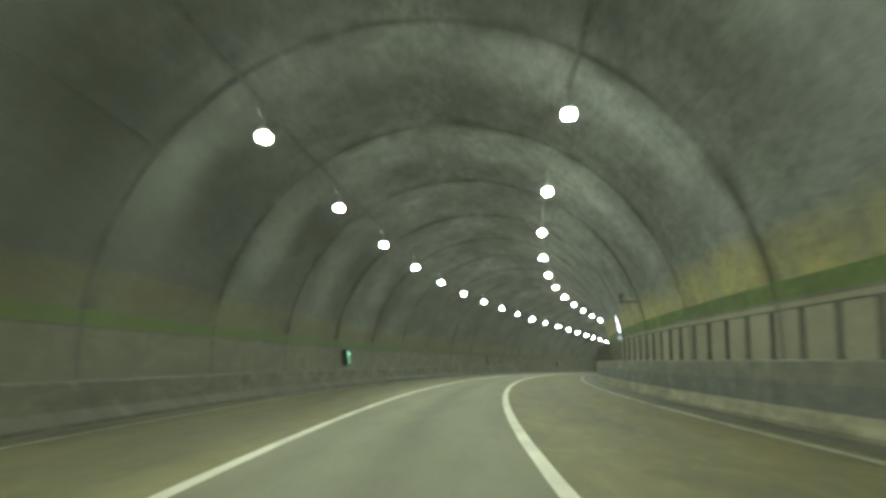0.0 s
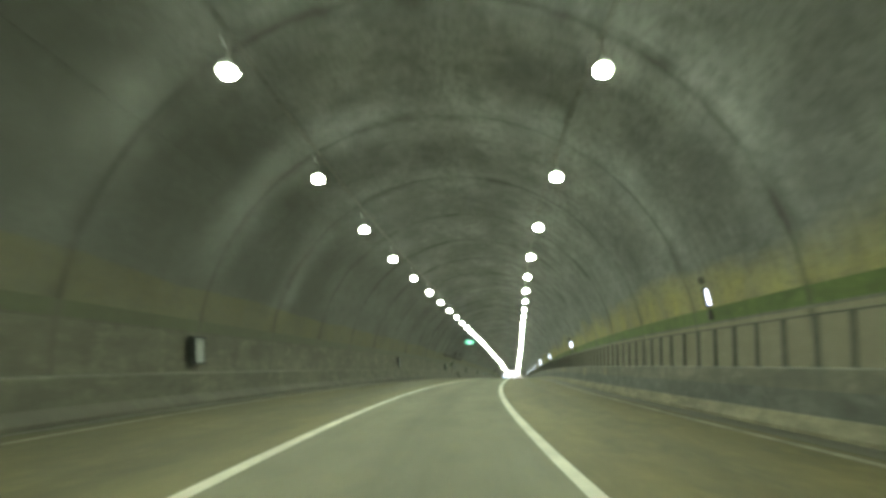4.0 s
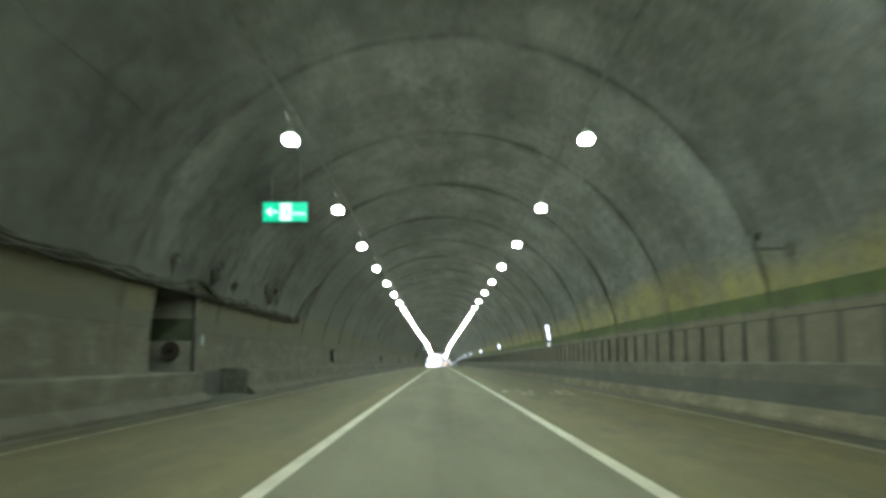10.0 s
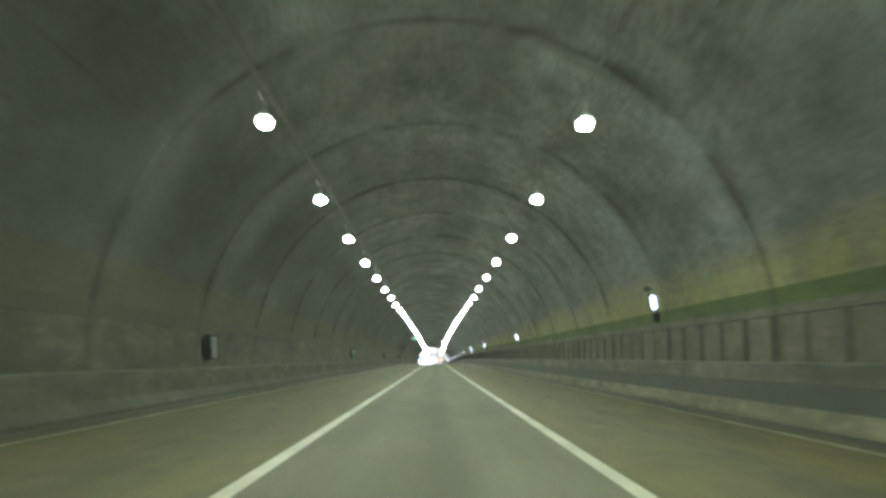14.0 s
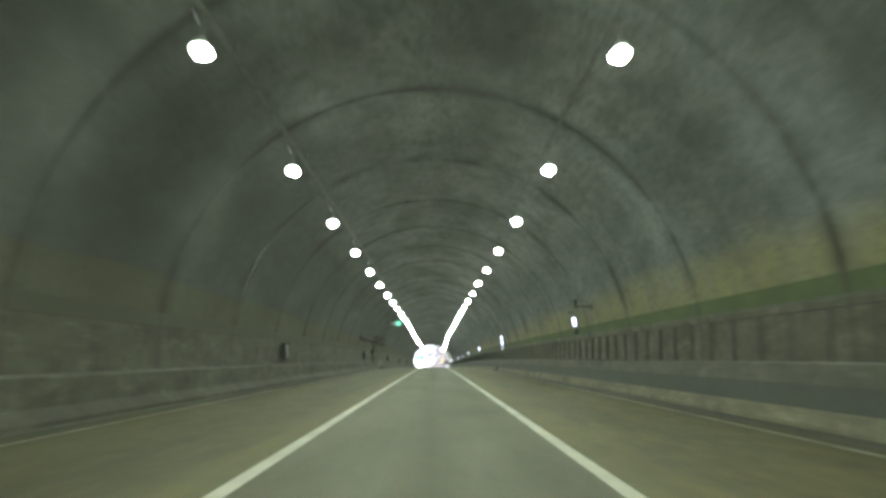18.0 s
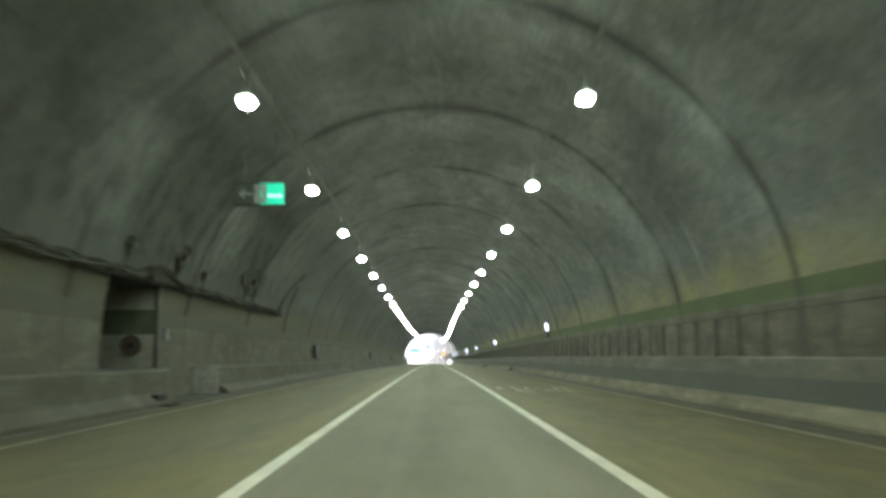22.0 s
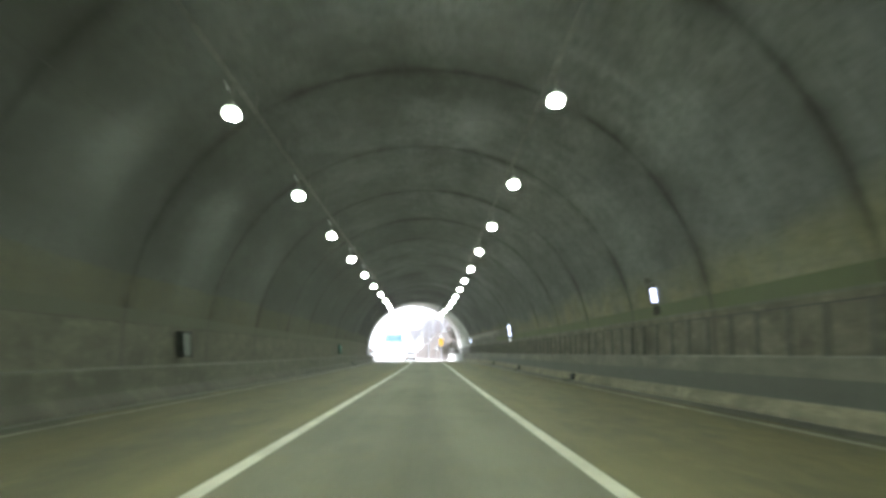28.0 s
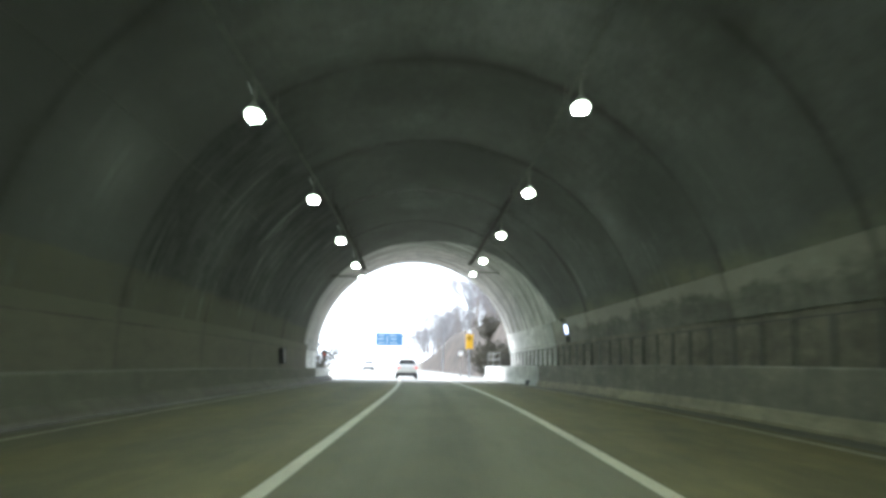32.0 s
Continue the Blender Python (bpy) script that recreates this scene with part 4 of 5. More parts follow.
# hanging exit signs
def exit_sign(half):
    e = thing("exit_sign", "green hanging exit sign with only one half lit" if half else "glowing green hanging exit sign with a white arrow", "exit sign", group="hanging exit signs")
    part("box", box((1.42, 0.2, 0.66), (0, 0.11, 0), 0.015), MAT["black"], e)
    part("panel", box((0.69, 0.02, 0.6), (-0.345, 0, 0), 0.004), MAT["greendim" if half else "greenlit"], e)
    part("panel", box((0.69, 0.02, 0.6), (0.345, 0, 0), 0.004), MAT["greenlit"], e)
    white = MAT["galv" if half else "whitelit"]
    bm = box((0.3, 0.012, 0.07), (-0.38, -0.014, 0))
    for sgn in (1, -1):
        box_bm(bm, (0.2, 0.012, 0.06), (-0.49, -0.014, 0.06 * sgn), 0, Matrix.Rotation(radians(-42 * sgn), 4, "Y"))
    part("arrow", bm, white, e, "white arrow")
    part("symbol", box((0.36, 0.012, 0.54), (0.02, -0.016, 0)), white, e, "white symbol field")
    part("symbol_bar", box((0.05, 0.012, 0.2), (0.05, -0.026, -0.02)), MAT["greenlit"], e)
    for i in range(3):
        part("text_bar", box((0.1, 0.012, 0.09), (0.29 + 0.14 * i, -0.014, -0.06)), MAT["whitelit"], e)
    for x in (-0.45, 0.45):
        part("hanger", cyl(0.02, 0.02, (x, 0.11, 0.33), (x, 0.11, 1.15 + (x > 0) * 0.65), seg=8), MAT["tray"], e)
    return e


for half, s in ((False, 215.0), (True, 465.7)):
    exit_sign(half).matrix_basis = M(s, -4.72, 5.5) @ Matrix.Diagonal((0.95, 1.0, 0.95, 1.0))


# cross-passage niches on the left
def niche(n0, n1):
    mid_s = (n0 + n1) / 2
    e = thing("cross_passage", "recessed niche with a closed dark door and hose reel", "niche", M(mid_s, shift(mid_s) + AX - 7.4, 0.83))
    w = n1 - n0
    part("back_wall", box((0.1, w, 2.4), (-2.65, 0, 1.15)), MAT["dark"], e, "stained grey back wall")
    edge = [(-2.65, -0.05)] + [(7.395 - math.sqrt(RAD ** 2 - (0.83 + z - ZC) ** 2), z) for z in [-0.05 + 2.25 * i / 10 for i in range(11)]] + [(-2.65, 2.2)]
    for y in (-w / 2 - 0.1, w / 2):
        bm = bmesh.new()
        bm.faces.new([bm.verts.new((x, y, z)) for x, z in edge])
        top = bmesh.ops.extrude_face_region(bm, geom=bm.faces[:])["geom"]
        bmesh.ops.translate(bm, vec=(0, 0.1, 0), verts=[v for v in top if isinstance(v, bmesh.types.BMVert)])
        bmesh.ops.recalc_face_normals(bm, faces=bm.faces[:])
        part("side_wall", bm, MAT["niche_back"], e)
    part("soffit", box((2.87, w + 0.2, 0.1), (-1.275, 0, 2.22)), MAT["dark"], e)
    part("floor", box((2.8, w + 0.2, 0.08), (-1.25, 0, -0.05)), MAT["dark"], e)
    part("frame", box((0.1, 0.14, 2.2), (0.0, w / 2, 1.1), 0.01), MAT["dark"], e)
    door = part("door", box((0.06, 1.1, 2.0), (-2.57, -1.2, 1.0), 0.01), MAT["steel"], e, "closed dark steel door")
    part("handle", box((0.08, 0.05, 0.2), (-2.5, -0.8, 1.0)), MAT["galv"], door)
    part("stripe", box((2.54, 0.02, 0.66), (-1.3, w / 2 - 0.012, 1.22)), MAT["green_dirty_plain"], e, "sooty green stripe carried into the niche")
    reel = part("hose_reel", cyl(0.24, 0.24, (-0.6, w / 2 - 0.02, 0.6), (-0.6, w / 2 - 0.2, 0.6), seg=20), MAT["red"], e, "dark red hose reel")
    part("flange", cyl(0.28, 0.28, (-0.6, w / 2 - 0.19, 0.6), (-0.6, w / 2 - 0.22, 0.6), seg=20), MAT["red"], reel)
    part("hub", cyl(0.08, 0.08, (-0.6, w / 2 - 0.21, 0.6), (-0.6, w / 2 - 0.26, 0.6), seg=12), MAT["black"], reel)
    part("lamp_box", box((0.1, 0.3, 0.16), (-2.55, 0.9, 1.85), 0.01), MAT["galv"], e)
    return e


for n0, n1 in NICHES:
    niche(n0, n1)
    s = n0 + 7.7
    e = thing("barrier_end", "dark grey chipped concrete end block of the barrier" if n0 < 300 else "pale chipped concrete end block of the barrier", "barrier end", M(s, shift(s) - 7.14, 0.0))
    part("block", box((1.06, 0.14, 0.85), (0, 0.0, 0.42), 0.03), MAT["endblock" if n0 < 300 else "endblock_pale"], e)
    part("cap", box((1.1, 0.16, 0.05), (0, 0.0, 0.86), 0.015), MAT["endblock" if n0 < 300 else "endblock_pale"], e)
    s = n1 + 0.6
    e = thing("marker_box", "small pale control box beside the niche", "control box", M(s, wall_u(-1, 1.9, s, 0.04), 1.75))
    part("casing", box((0.1, 0.18, 0.34), (0.03, 0, 0), 0.01), MAT["galv"], e)
    part("cover", box((0.02, 0.14, 0.26), (0.09, 0, 0), 0.006), MAT["paleline_plain"], e, "pale cover")
    # dusty cable shelf over the niche with sagging cables on it
    a0, a1 = n0 - (15.3 if n0 < 300 else 18.5), n1 + 18
    tray = thing("wall_cable_tray", "dusty cable shelf with sagging dark cables along the wall", "cable tray", M((n0 + n1) / 2, 0, 0))
    back = tray.matrix_basis.inverted()
    shelf = sweep("shelf", [(AX - 7.24, 3.02), (AX - 7.1, 3.02), (AX - 7.1, 3.05), (AX - 7.2, 3.05), (AX - 7.2, 3.16), (AX - 7.22, 3.16)], a0, a1, MAT["tray_dark"], 3, parent=tray)
    shelf.data.transform(back)
    for c, (r, u, h, sag) in enumerate(((0.045, 7.08, 3.12, 0.07), (0.036, 7.11, 3.2, 0.05), (0.03, 7.06, 3.07, 0.09), (0.034, 7.13, 3.26, 0.1), (0.026, 7.05, 3.16, 0.12))):
        run = []
        for q in range(int((a1 - a0 - 2.5 * (c % 3)) / 0.5) + 1):
            s = a0 + 0.5 * q + 0.2 * c
            hop = 0.34 * math.exp(-((s - n1 + 0.6) / 1.3) ** 2)
            run.append(back @ P(s, AX - u + shift(s) + 0.02 * math.sin(1.3 * s + c), h - sag * math.sin(math.pi * ((s - a0 + 0.7 * c) % 3.0) / 3.0) + hop + 0.08 * noise.noise((s * 0.6, c, 0))))
        part("cable", tube(run, r), MAT["tray_dark"], tray, "thick sagging dark cable")
    for q in range(int((a1 - a0) / 3) + 1):
        s = a0 + 3 * q
        part("bracket", box((0.2, 0.05, 0.2), back @ P(s, AX - 7.16 + shift(s), 3.1)), MAT["tray_dark"], tray)

    def on_vault(s, h, inset=0.05):
        return P(s, wall_u(-1, h, s, inset), h)

    # slack cable left in loops round small boxes above the shelf
    for ds, h, rs, rh in ((-3.6, 3.74, 0.2, 0.12), (0.7, 3.85, 0.55, 0.34), (3.4, 3.6, 0.3, 0.14), (10.3, 3.95, 1.9, 0.42)):
        s = n1 + ds
        e = thing("junction_box", "dark junction box with a slack loop of cable on the vault", "junction box", M(s, wall_u(-1, h, s, 0.09), h), group="junction boxes above the niche")
        back = e.matrix_basis.inverted()
        lean = Matrix.Rotation(math.asin((h - ZC) / RAD), 4, "Y")
        part("casing", box((0.14, 0.34, 0.22), (0, 0, 0), 0.025, lean), MAT["tray_dark"], e)
        part("lid", box((0.02, 0.26, 0.16), (0.075, 0, -0.035), 0.006, lean), MAT["tray"], e)
        for c in range(1 + (rs > 0.5)):
            run = []
            for q in range(25):
                a = 0.6 + 2.6 * c + 5.2 * q / 24
                k = 1.0 - 0.22 * c + 0.5 * noise.noise((math.cos(a) * 1.5 + ds, math.sin(a) * 1.5, 3.0 + c))
                run.append(back @ on_vault(s + rs * k * math.cos(a), h + rh * k * math.sin(a)))
            part("cable", tube(run, 0.024 - 0.006 * c), MAT["tray_dark"], e, "slack cable loop")
        run = [back @ on_vault(s - 0.5 * rs + 0.3 * math.sin(3 * q / 6), h - rh * 0.7 + (3.2 - h + rh * 0.7) * q / 6) for q in range(7)]
        part("cable", tube(run, 0.022), MAT["tray_dark"], e)
    # cables that climb the casting joints at the shelf's two ends
    for foot_s, lift, top in ((a0 + 0.4, 1.6, 4.5), (n1 + 17.6, 3.1, 5.2)):
        e = thing("climbing_cable", "dark cable climbing the vault from the end of the shelf", "cable", M(foot_s, wall_u(-1, 3.2, foot_s, 0.05), 3.2))
        back = e.matrix_basis.inverted()
        run = []
        for q in range(15):
            v = q / 14
            run.append(back @ on_vault(foot_s + lift * v * v + 0.12 * noise.noise((v * 4, foot_s, 0)), 3.15 + (top - 3.15) * v))
        part("sheath", tube(run, 0.032), MAT["tray_dark"], e)

# worn lettering in the outer lane, too worn to read: u and s of each stroke's ends, its two widths
STROKES = ((2.32, 3.8, 2.24, 1.6, 0.05, 0.26), (2.28, 1.95, 2.55, 1.7, 0.2, 0.1), (2.77, 3.75, 2.83, 1.6, 0.06, 0.16), (3.24, 3.2, 3.15, 1.55, 0.12, 0.1),
           (3.6, 3.3, 3.73, 2.6, 0.06, 0.1), (4.26, 3.9, 4.19, 1.6, 0.05, 0.18), (4.51, 3.7, 4.56, 1.65, 0.12, 0.06), (2.85, 1.1, 2.72, -0.3, 0.1, 0.24),
           (2.85, 0.4, 3.2, -0.3, 0.12, 0.1), (2.81, -0.7, 2.95, -1.2, 0.08, 0.12), (3.69, 0.9, 3.78, -0.1, 0.06, 0.14), (4.0, 1.05, 4.07, -0.1, 0.05, 0.16), (4.35, 1.0, 4.36, -0.95, 0.08, 0.1))
for s0 in (220.0, 471.0):
    e = thing("road_lettering", "worn white lettering painted across the outer lane", "road marking")
    for ua, a, ub, b, wa, wb in STROKES:
        ring = []
        for i in range(7):
            t = i / 6
            c, w = ua + (ub - ua) * t, (wa + (wb - wa) * t) * (0.75 + 0.5 * noise.noise((ua * 7, t * 3, a)))
            ring.append((c, s0 + a + (b - a) * t, w))
        top = [P(y, c - w, 0.005) for c, y, w in ring] + [P(y, c + w * 0.7, 0.005) for c, y, w in ring[::-1]]
        n = len(top)
        vs = top + [v - Vector((0, 0, 0.003)) for v in top]
        fs = [tuple(range(n)), tuple(range(2 * n - 1, n - 1, -1))] + [(i, n + i, n + (i + 1) % n, (i + 1) % n) for i in range(n)]
        ob = new("letter_stroke", mesh_from("letter_stroke", vs, fs, MAT["letter"]))
        ob.parent = e


# kerb inlets and drains
def drain():
    e = thing("kerb_drain", "dark iron kerb drain grate in the gutter", "drain", group="kerb drains")
    part("frame", box((0.3, 0.75, 0.03), (0, 0, 0.012), 0.006), MAT["black"], e)
    for i in range(6):
        part("bar", box((0.26, 0.05, 0.02), (0, -0.28 + 0.112 * i, 0.032)), MAT["steel"], e)
    part("inlet", box((0.16, 0.75, 0.27), (0.27, 0, 0.135), 0.02), MAT["black"], e, "dark inlet mouth in the kerb")
    return e


place_all(drain, [M(s, 5.93 + shift(s, 1), 0.004) for s in (444.0, 516.0, 555.0, 610.0, 632.8, 655.2, 703.0)]
          + [M(s, -6.19 + shift(s), 0.004, 180) for s in (463.0, 654.0)])

# pale repair patches on the walkway barrier
for s0, s1, h0, h1 in ((123.2, 125.0, 0.62, 1.04), (141.5, 150.2, 0.8, 1.06), (181.8, 184.2, 0.78, 1.04), (113.0, 114.0, 0.7, 1.0)):
    sweep("repair_patch", [(6.312, h0), (6.322, h1), (6.335, h1), (6.335, h0)], s0, s1, MAT["kerb"], 1, "pale mortar repair patch on the barrier", "repair patch")


# ---- outside the mouth ----
MAT["soil"] = mat("dry_slope_soil", (0.05, 0.038, 0.028), 0.95, noise_scale=0.3, amount=0.85, bump=0.6, fine=3.0)
# bark and twigs greyed and lightened: haze put into the base colour
MAT["bark"] = mat("grey_bark", (0.3, 0.265, 0.24), 0.9, noise_scale=3, amount=0.4)
MAT["twig"] = mat("bare_twigs", (0.3, 0.285, 0.28), 0.9, noise_scale=2, amount=0.3)
MAT["mast"] = mat("grey_painted_mast", (0.3, 0.31, 0.32), 0.6, noise_scale=2, amount=0.2)
MAT["leaf"] = mat("dry_brush_leaf", (0.062, 0.056, 0.034), 0.7, noise_scale=2, amount=0.4)
# sign sheet lightened and its lettering dulled: haze put into both colours
MAT["blue"] = mat("blue_sign_sheet", (0.075, 0.2, 0.37), 0.4, noise_scale=1.0, amount=0.1)
MAT["signtext"] = mat("hazed_sign_lettering", (0.42, 0.52, 0.58), 0.5, noise_scale=2.0, amount=0.15)
MAT["yellow"] = mat("yellow_enamel", (0.75, 0.42, 0.02), 0.45, noise_scale=2.0, amount=0.1)
MAT["carwhite"] = mat("white_car_paint", (0.78, 0.78, 0.77), 0.25, noise_scale=0.5, amount=0.03, coat=0.6)
MAT["glass"] = mat("tinted_car_glass", (0.015, 0.018, 0.02), 0.08, noise_scale=0.5, amount=0.05, coat=0.5)
MAT["tyre"] = mat("tyre_rubber", (0.02, 0.02, 0.02), 0.85, noise_scale=6, amount=0.3)
MAT["tail"] = mat("red_tail_light", (0.5, 0.03, 0.02), 0.2, emit=(1.0, 0.06, 0.03), power=0.5)


def terrain(s, u):
    n = noise.noise((s * 0.03, u * 0.03, 3.0)) * 2.0 + noise.noise((s * 0.13, u * 0.13, 7.0)) * 0.6
    if s < S_PORTAL - 1.0:
        return 9.8 + 0.03 * (S_PORTAL - s) + n * smooth_step(S_PORTAL - s, 2, 40) * 1.5 + smooth_step(abs(u), 14, 30) * 3
    right = (smooth_step(u, 8.2, 12.0) * 6.8 + smooth_step(u, 13, 40) * 6) * smooth_step(s, 724, 738) * (1 - smooth_step(s, 790, 900)) + smooth_step(u, 20, 160) * 10 * (1 - smooth_step(s, 790, 900))
    left = smooth_step(-u, 30, 200) * 14
    flat = smooth_step(abs(u), 7.5, 11)
    right += smooth_step(u, 9, 13) * noise.noise((s * 0.12, u * 0.2, 1.0)) * 0.9 * smooth_step(s, 730, 745)
    return -0.12 + (right + left) + flat * (n * 0.5 if u > 0 else n * 0.15)


us = sorted(set([-420, -300, -200, -140, -100, -70, -50, -36, -26, -18, -13, -10, -8.2, 8.2, 8.8] + list(np.arange(9.6, 24, 1.2)) + [26, 30, 36, 50, 70, 100, 140, 200, 300, 420]))
sl = list(np.arange(-100, 700, 20)) + [705, 713, S_PORTAL - 1.05, S_PORTAL - 0.95] + list(np.arange(722, 780, 1.25)) + list(np.arange(780, 800, 2.5)) + list(np.arange(800, 1000, 10)) + list(np.arange(1000, 1480, 40))
verts = [P(a, u, terrain(a, u)) for a in sl for u in us]
w = len(us)
faces = []
for i in range(len(sl) - 1):
    for j in range(w - 1):
        if sl[i] == S_PORTAL - 1.05 and abs(us[j] + us[j + 1]) < 1:
            continue
        faces.append((i * w + j, i * w + j + 1, (i + 1) * w + j + 1, (i + 1) * w + j))
# ground left of the road whitened: outdoor glare put into its colour
nt = MAT["soil"].node_tree
geo, sep, edge = nt.nodes.new("ShaderNodeNewGeometry"), nt.nodes.new("ShaderNodeSeparateXYZ"), nt.nodes.new("ShaderNodeMapRange")
nt.links.new(geo.outputs["Position"], sep.inputs[0])
nt.links.new(sep.outputs[0], edge.inputs["Value"])
edge.inputs["From Min"].default_value, edge.inputs["From Max"].default_value = -2.0, -6.0
glare = nt.nodes.new("ShaderNodeMix")
glare.data_type = "RGBA"
glare.inputs[7].default_value = (0.38, 0.36, 0.3, 1)
nt.links.new(edge.outputs[0], glare.inputs[0])
old = nt.nodes["Principled BSDF"].inputs["Base Color"].links[0].from_socket
nt.links.new(old, glare.inputs[6])
nt.links.new(glare.outputs[2], nt.nodes["Principled BSDF"].inputs["Base Color"])
ground = new("ground", mesh_from("ground", verts, faces, MAT["soil"], None, True))
tagged(ground, "dry brown hillside over the tunnel and along the road", "ground", kind="structure")

# portal head wall round the ring
ring, n_h = [], 40
verts, faces = [], []
for k, sp in enumerate((S_PORTAL - 1.4, S_PORTAL - 0.02)):
    for i in range(n_h + 1):
        a = -1.75 + 3.5 * i / n_h
        u, h = AX + (RAD + OUT) * math.sin(a), ZC + (RAD + OUT) * math.cos(a)
        t = min(13.0 / max(1e-6, abs(math.sin(a))), 8.9 / max(1e-6, math.cos(a)) if math.cos(a) > 0 else 99)
        verts.append(P(sp, u + shift(sp), h))
        verts.append(P(sp, AX + shift(sp) + t * math.sin(a), max(-0.3, ZC + t * math.cos(a))))
m2 = 2 * (n_h + 1)
for i in range(n_h):
    b = 2 * i
    faces.append((b, b + 1, b + 3, b + 2))
    faces.append((m2 + b, m2 + b + 2, m2 + b + 3, m2 + b + 1))
    faces.append((b + 1, m2 + b + 1, m2 + b + 3, b + 3))
    faces.append((b, b + 2, m2 + b + 2, m2 + b))
head = new("portal_wall", mesh_from("portal_wall", verts, faces, MAT["galv"], [(v.x, v.z) for v in verts]))
head.data.materials[0] = MAT["barrier"]
tagged(head, "concrete head wall round the tunnel mouth", "portal wall", kind="structure")
# back end of the built tunnel
sweep("end_wall", [(-9, -0.5), (9, -0.5), (9, 10), (-9, 10)], S_BACK - 0.5, S_BACK - 0.02, MAT["barrier"], 1, "plain concrete wall closing the tunnel behind", "end wall")


# bare winter trees on the slope
def branch_mesh(rnd, height):
    trunk, twigs = bmesh.new(), bmesh.new()

    def limb(bm, a, d, length, r, depth):
        b = a + d * length
        seg = 5 if depth < 2 else 3
        cyl_bm(bm, r, r * 0.6, a, b, seg)
        if depth >= 6:
            return
        for _ in range(3 if depth < 4 else 2):
            nd = (d + Vector((rnd.uniform(-1, 1), rnd.uniform(-1, 1), rnd.uniform(-0.1, 0.7))) * 0.75).normalized()
            start = a + d * length * rnd.uniform(0.55, 1.0)
            limb(twigs, start, nd, length * rnd.uniform(0.5, 0.75), max(0.02, r * 0.55), depth + 1)

    limb(trunk, Vector((0, 0, -0.3)), Vector((rnd.uniform(-0.08, 0.08), rnd.uniform(-0.08, 0.08), 1)).normalized(), height * 0.42, 0.16, 0)
    return trunk, twigs


def bare_tree(seed, height):
    rnd = random.Random(seed)
    e = thing("bare_tree", "leafless grey-brown winter tree on the slope", "tree", group="bare trees on the slope")
    trunk, twigs = branch_mesh(rnd, height)
    part("trunk", trunk, MAT["bark"], e)
    part("crown", twigs, MAT["twig"], e, "bare branching twigs")
    return e


rnd = random.Random(5)
spots = []
while len(spots) < 300:
    a, u = rnd.uniform(734, 890), rnd.uniform(11.5, 38)
    if all((a - x) ** 2 + (u - y) ** 2 > 4 for x, y in spots):
        spots.append((a, u))
for k in range(4):
    place_all(lambda: bare_tree(20 + k, 9.0 + k), [M(a, u, terrain(a, u), rnd.uniform(0, 360)) for a, u in spots[k::4]])


def bush(seed, size, label):
    r2 = random.Random(seed)
    e = thing("bush", label, "bush", group="bushes beside the mouth")
    stems, leaves = bmesh.new(), bmesh.new()
    for _ in range(int(9 * size)):
        d = Vector((r2.uniform(-0.8, 0.8), r2.uniform(-0.8, 0.8), 1)).normalized()
        tip = d * r2.uniform(0.7, 1.7) * size
        cyl_bm(stems, 0.025 * size, 0.01, (0, 0, -0.1), tip, 4)
        for _ in range(70):
            c = tip * r2.uniform(0.35, 1.05) + Vector((r2.gauss(0, 0.14), r2.gauss(0, 0.14), r2.gauss(0, 0.12))) * size
            q = Euler((r2.uniform(0, 6), r2.uniform(0, 6), r2.uniform(0, 6))).to_matrix() * size
            vs = [leaves.verts.new(c + q @ Vector(p)) for p in ((-0.06, 0, 0), (0, -0.04, 0.01), (0.08, 0, 0), (0, 0.04, 0.01))]
            leaves.faces.new(vs)
    part("stem", stems, MAT["bark"], e)
    part("foliage", leaves, MAT["leaf"], e, "small dry brown leaves")
    return e


place_all(lambda: bush(3, 1.0, "low scrubby dry brown bush beside the road"), [M(a, u, terrain(a, u), k * 70) for k, (a, u) in enumerate(((727, -9.2), (731, -8.8), (742, 8.9), (748, 9.4), (755, 9.0), (761, 9.6), (729, 9.0)))])
place_all(lambda: bush(8, 2.2, "tall dark dry bush on the slope foot"), [M(a, u, terrain(a, u), k * 70) for k, (a, u) in enumerate(((733, 8.3), (736, 7.6), (739, 7.8), (742, 7.5), (746, 8.0), (764, 10.4), (724.5, -8.75)))])

# small red reflector box on a post beside the mouth
e = thing("marker_post", "dark roadside marker post with a red reflector", "marker post", M(727, -7.9, -0.1))
part("post", cyl(0.05, 0.05, (0, 0, -0.1), (0, 0, 1.9), seg=10), MAT["black"], e)
part("box", box((0.34, 0.2, 0.55), (0, 0, 2.1), 0.03), MAT["black"], e)
# the reflector's red glow is added with the tail light material
part("reflector", cyl(0.12, 0.12, (0, -0.12, 1.98), (0, -0.09, 1.98), seg=16), MAT["tail"], e, "red reflector")

# yellow cabinet on a pole
e = thing("yellow_roadside_cabinet", "yellow cabinet with a round lamp on a grey pole", "roadside sign", M(734, 4.75, -0.1))
pole = part("pole", cyl(0.08, 0.06, (0, 0, -0.2), (0, 0, 9.0), seg=12), MAT["mast"], e)
part("cabinet", box((0.66, 0.3, 1.3), (0, -0.22, 3.4), 0.03), MAT["yellow"], e, "yellow painted cabinet")
for i in range(2):
    part("text_bar", box((0.42, 0.012, 0.08), (0, -0.375, 3.75 - 0.16 * i)), MAT["black"], e)
part("lamp", cyl(0.2, 0.2, (0, -0.3, 4.3), (0, -0.12, 4.3), seg=16), MAT["signwhite"], e, "round white lamp")
e = thing("round_road_sign", "small round white road sign on a post", "road sign", M(735.5, 4.1, -0.1))
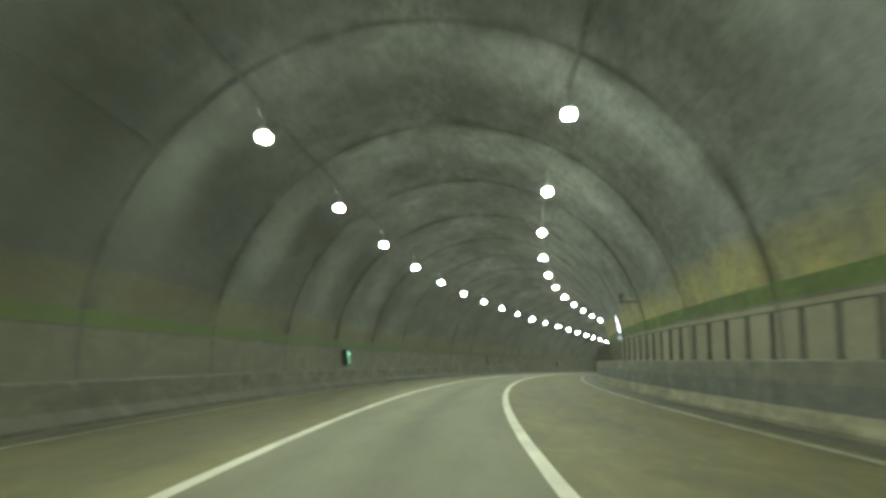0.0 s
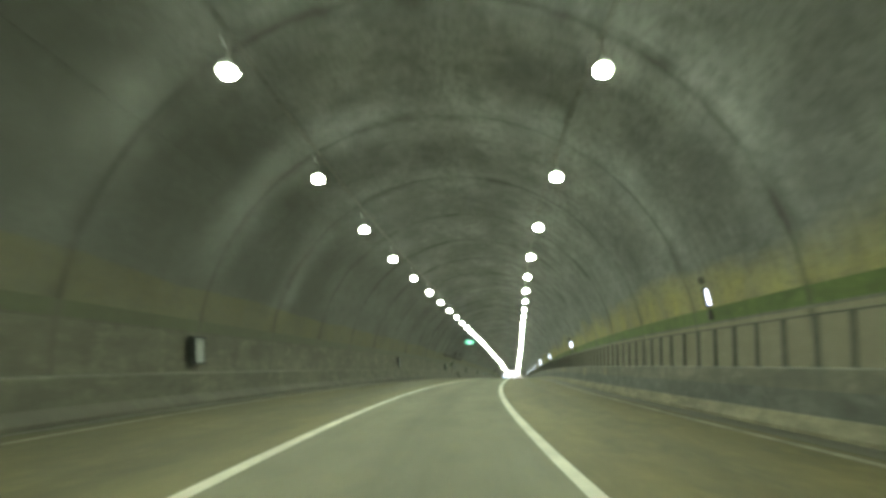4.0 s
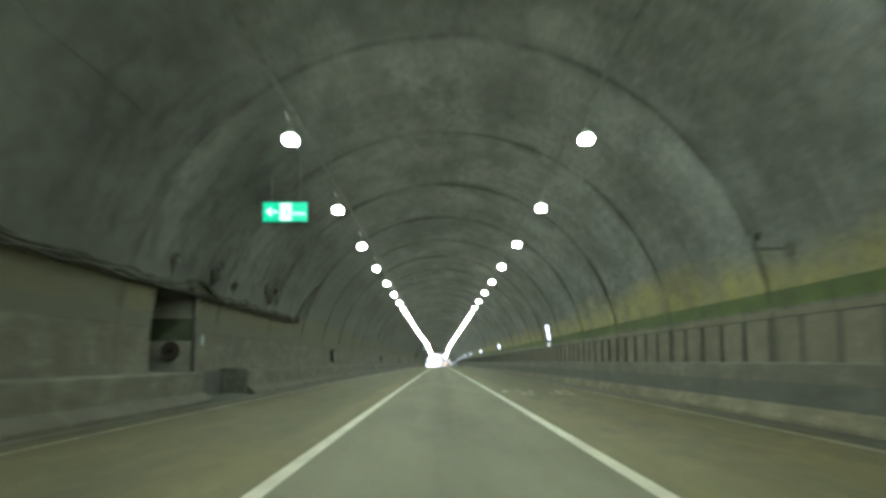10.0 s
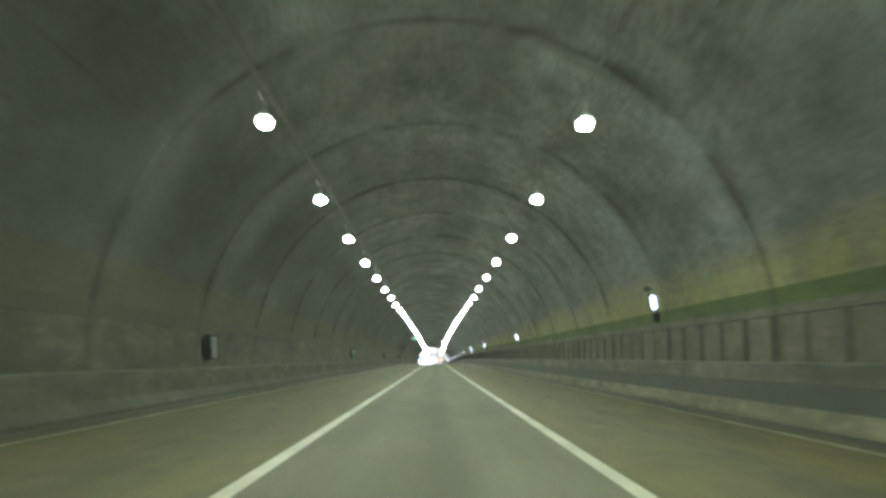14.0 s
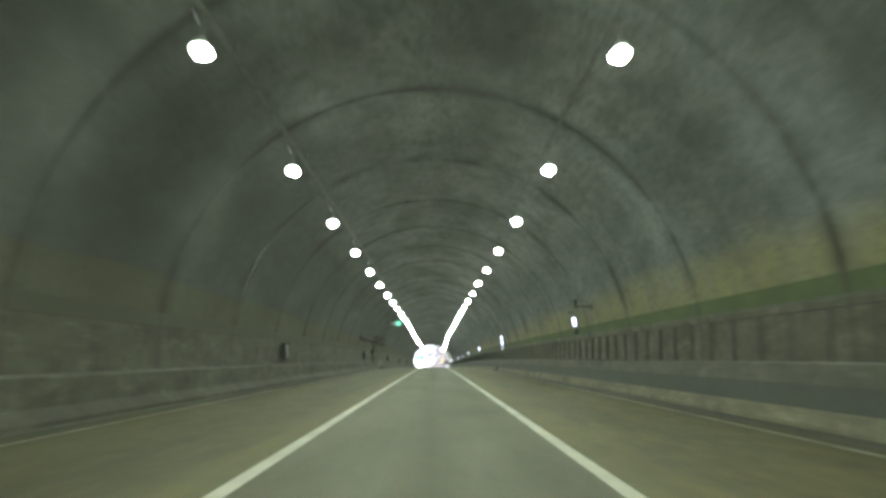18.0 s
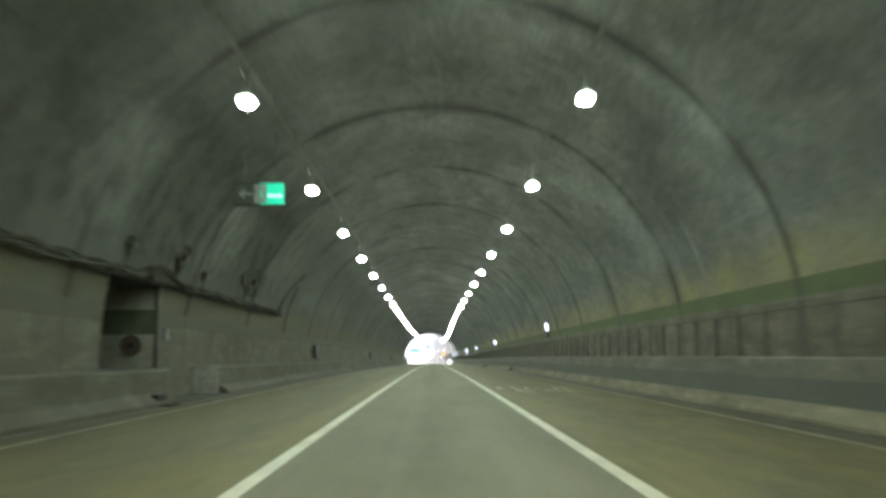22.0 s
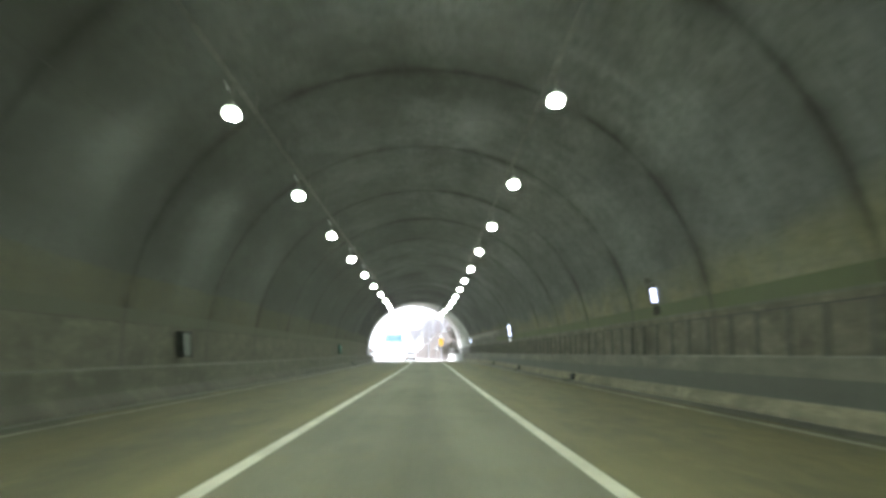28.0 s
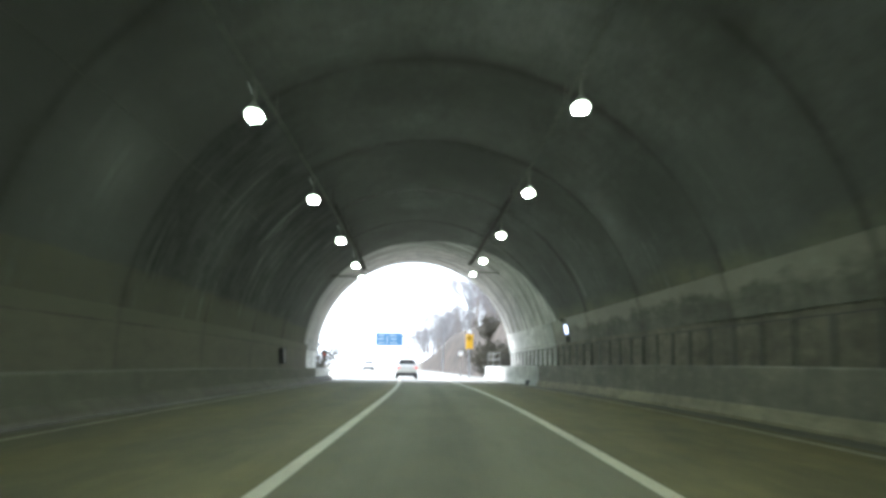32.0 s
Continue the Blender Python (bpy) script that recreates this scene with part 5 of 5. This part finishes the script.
part("post", cyl(0.035, 0.035, (0, 0, -0.2), (0, 0, 2.5), seg=8), MAT["galv"], e)
part("disc", cyl(0.24, 0.24, (0, -0.05, 2.3), (0, -0.03, 2.3), seg=24), MAT["signwhite"], e)
part("rim", cyl(0.27, 0.27, (0, -0.035, 2.3), (0, -0.025, 2.3), seg=24), MAT["red"], e)

# blue direction sign on a cantilever mast
e = thing("direction_sign", "blue direction sign on a tall white mast", "road sign", M(800, 8.4, -0.1))
part("mast", cyl(0.11, 0.07, (0, 0, -0.3), (0, 0, 9.2), seg=12), MAT["mast"], e)
for z in (4.6, 5.8):
    part("arm", cyl(0.06, 0.06, (0, 0, z), (-11.0, 0, z), seg=8), MAT["mast"], e)
board = part("board", box((4.4, 0.08, 2.15), (-8.9, -0.12, 5.2), 0.02), MAT["blue"], e)
for i, (x, z, l) in enumerate(((-10.2, 5.85, 1.2), (-8.3, 5.85, 1.6), (-10.2, 5.25, 1.3), (-8.2, 5.25, 1.2), (-10.2, 4.6, 1.3), (-8.2, 4.6, 1.4))):
    part("text_bar", box((l * 0.8, 0.012, 0.2), (x, -0.17, z)), MAT["signtext"], board)
part("arrow_bar", box((0.14, 0.012, 1.3), (-9.25, -0.17, 5.1)), MAT["signtext"], board)


# cars
def car(paint, label, length=4.6, width=1.86, height=1.66):
    e = thing("car", label, "car")
    hw, hl = width / 2, length / 2

    def hull(rows, material, name, text=""):
        bm = bmesh.new()
        rings = []
        for y, w2, z0, z1, rnd_top in rows:
            pts = [(-w2, z0), (-w2, z0 + (z1 - z0) * 0.55), (-w2 + rnd_top, z1), (0, z1 + 0.03), (w2 - rnd_top, z1), (w2, z0 + (z1 - z0) * 0.55), (w2, z0)]
            rings.append([bm.verts.new((x, y, z)) for x, z in pts])
        for a, b in zip(rings, rings[1:]):
            for i in range(len(a)):
                j = (i + 1) % len(a)
                bm.faces.new((a[i], b[i], b[j], a[j]))
        bm.faces.new(rings[0])
        bm.faces.new(rings[-1][::-1])
        bmesh.ops.recalc_face_normals(bm, faces=bm.faces[:])
        bmesh.ops.bevel(bm, geom=[x for x in bm.edges if x.calc_face_angle(0) > 0.5], offset=0.03, segments=2, affect="EDGES")
        return part(name, bm, material, e, text)

    hull(((-hl, hw * 0.86, 0.42, 0.98, 0.06), (-hl + 0.12, hw * 0.97, 0.3, 1.04, 0.08), (-hl + 0.9, hw, 0.24, 1.06, 0.08), (0.3, hw, 0.24, 1.04, 0.08), (hl - 1.0, hw * 0.98, 0.26, 0.98, 0.12), (hl - 0.2, hw * 0.9, 0.3, 0.84, 0.2), (hl, hw * 0.78, 0.4, 0.7, 0.15)), paint, "body")
    hull(((-hl + 0.1, hw * 0.8, 1.02, 1.1, 0.08), (-hl + 0.5, hw * 0.78, 1.02, height - 0.1, 0.2), (-hl + 0.9, hw * 0.77, 1.02, height, 0.22), (0.2, hw * 0.77, 1.02, height - 0.02, 0.22), (1.1, hw * 0.84, 1.0, 1.05, 0.1)), paint, "cabin")
    part("rear_window", box((hw * 1.42, 0.03, 0.42), (0, -hl + 0.26, 1.32), 0.03, Matrix.Rotation(radians(-27), 4, "X")), MAT["glass"], e)
    for sx in (-1, 1):
        part("side_window", box((0.03, 2.1, 0.36), (sx * hw * 0.845, -0.55, 1.27), 0.03, Matrix.Rotation(radians(-8 * sx), 4, "Y")), MAT["glass"], e)
        part("tail_light", box((0.36, 0.1, 0.16), (sx * (hw - 0.24), -hl + 0.05, 0.93), 0.02), MAT["tail"], e, "red tail light")
        part("mirror", box((0.2, 0.12, 0.14), (sx * (hw + 0.1), 0.75, 1.06), 0.03), paint, e)
        part("reflector", box((0.2, 0.03, 0.06), (sx * (hw - 0.3), -hl - 0.01, 0.5), 0.008), MAT["red"], e)
        for y in (-hl + 0.85, hl - 0.9):
            wheel = part("wheel", cyl(0.34, 0.34, (sx * (hw - 0.24), y, 0.34), (sx * (hw - 0.01), y, 0.34), seg=20), MAT["tyre"], e)
            part("rim", cyl(0.22, 0.2, (sx * (hw - 0.02), y, 0.34), (sx * (hw + 0.005), y, 0.34), seg=14), MAT["galv"], wheel)
    part("bumper", box((width * 0.92, 0.22, 0.3), (0, -hl + 0.05, 0.4), 0.05), MAT["black"], e, "dark lower bumper")
    part("number_plate", box((0.5, 0.02, 0.12), (0, -hl - 0.012, 0.78), 0.006), MAT["signwhite"], e, "white plate")
    part("spoiler", box((hw * 1.4, 0.26, 0.04), (0, -hl + 0.55, height - 0.02), 0.012), paint, e)
    for sx in (-1, 1):
        part("roof_rail", box((0.03, 1.7, 0.04), (sx * hw * 0.62, -0.4, height + 0.03), 0.01), MAT["galv"], e)
    return e


car(MAT["carwhite"], "white sport utility car driving out of the tunnel").matrix_basis = M(728.5, -1.1, 0.0)
far = car(MAT["carwhite"], "white car far down the open road")
far.matrix_basis = M(806, -3.6, 0.0)
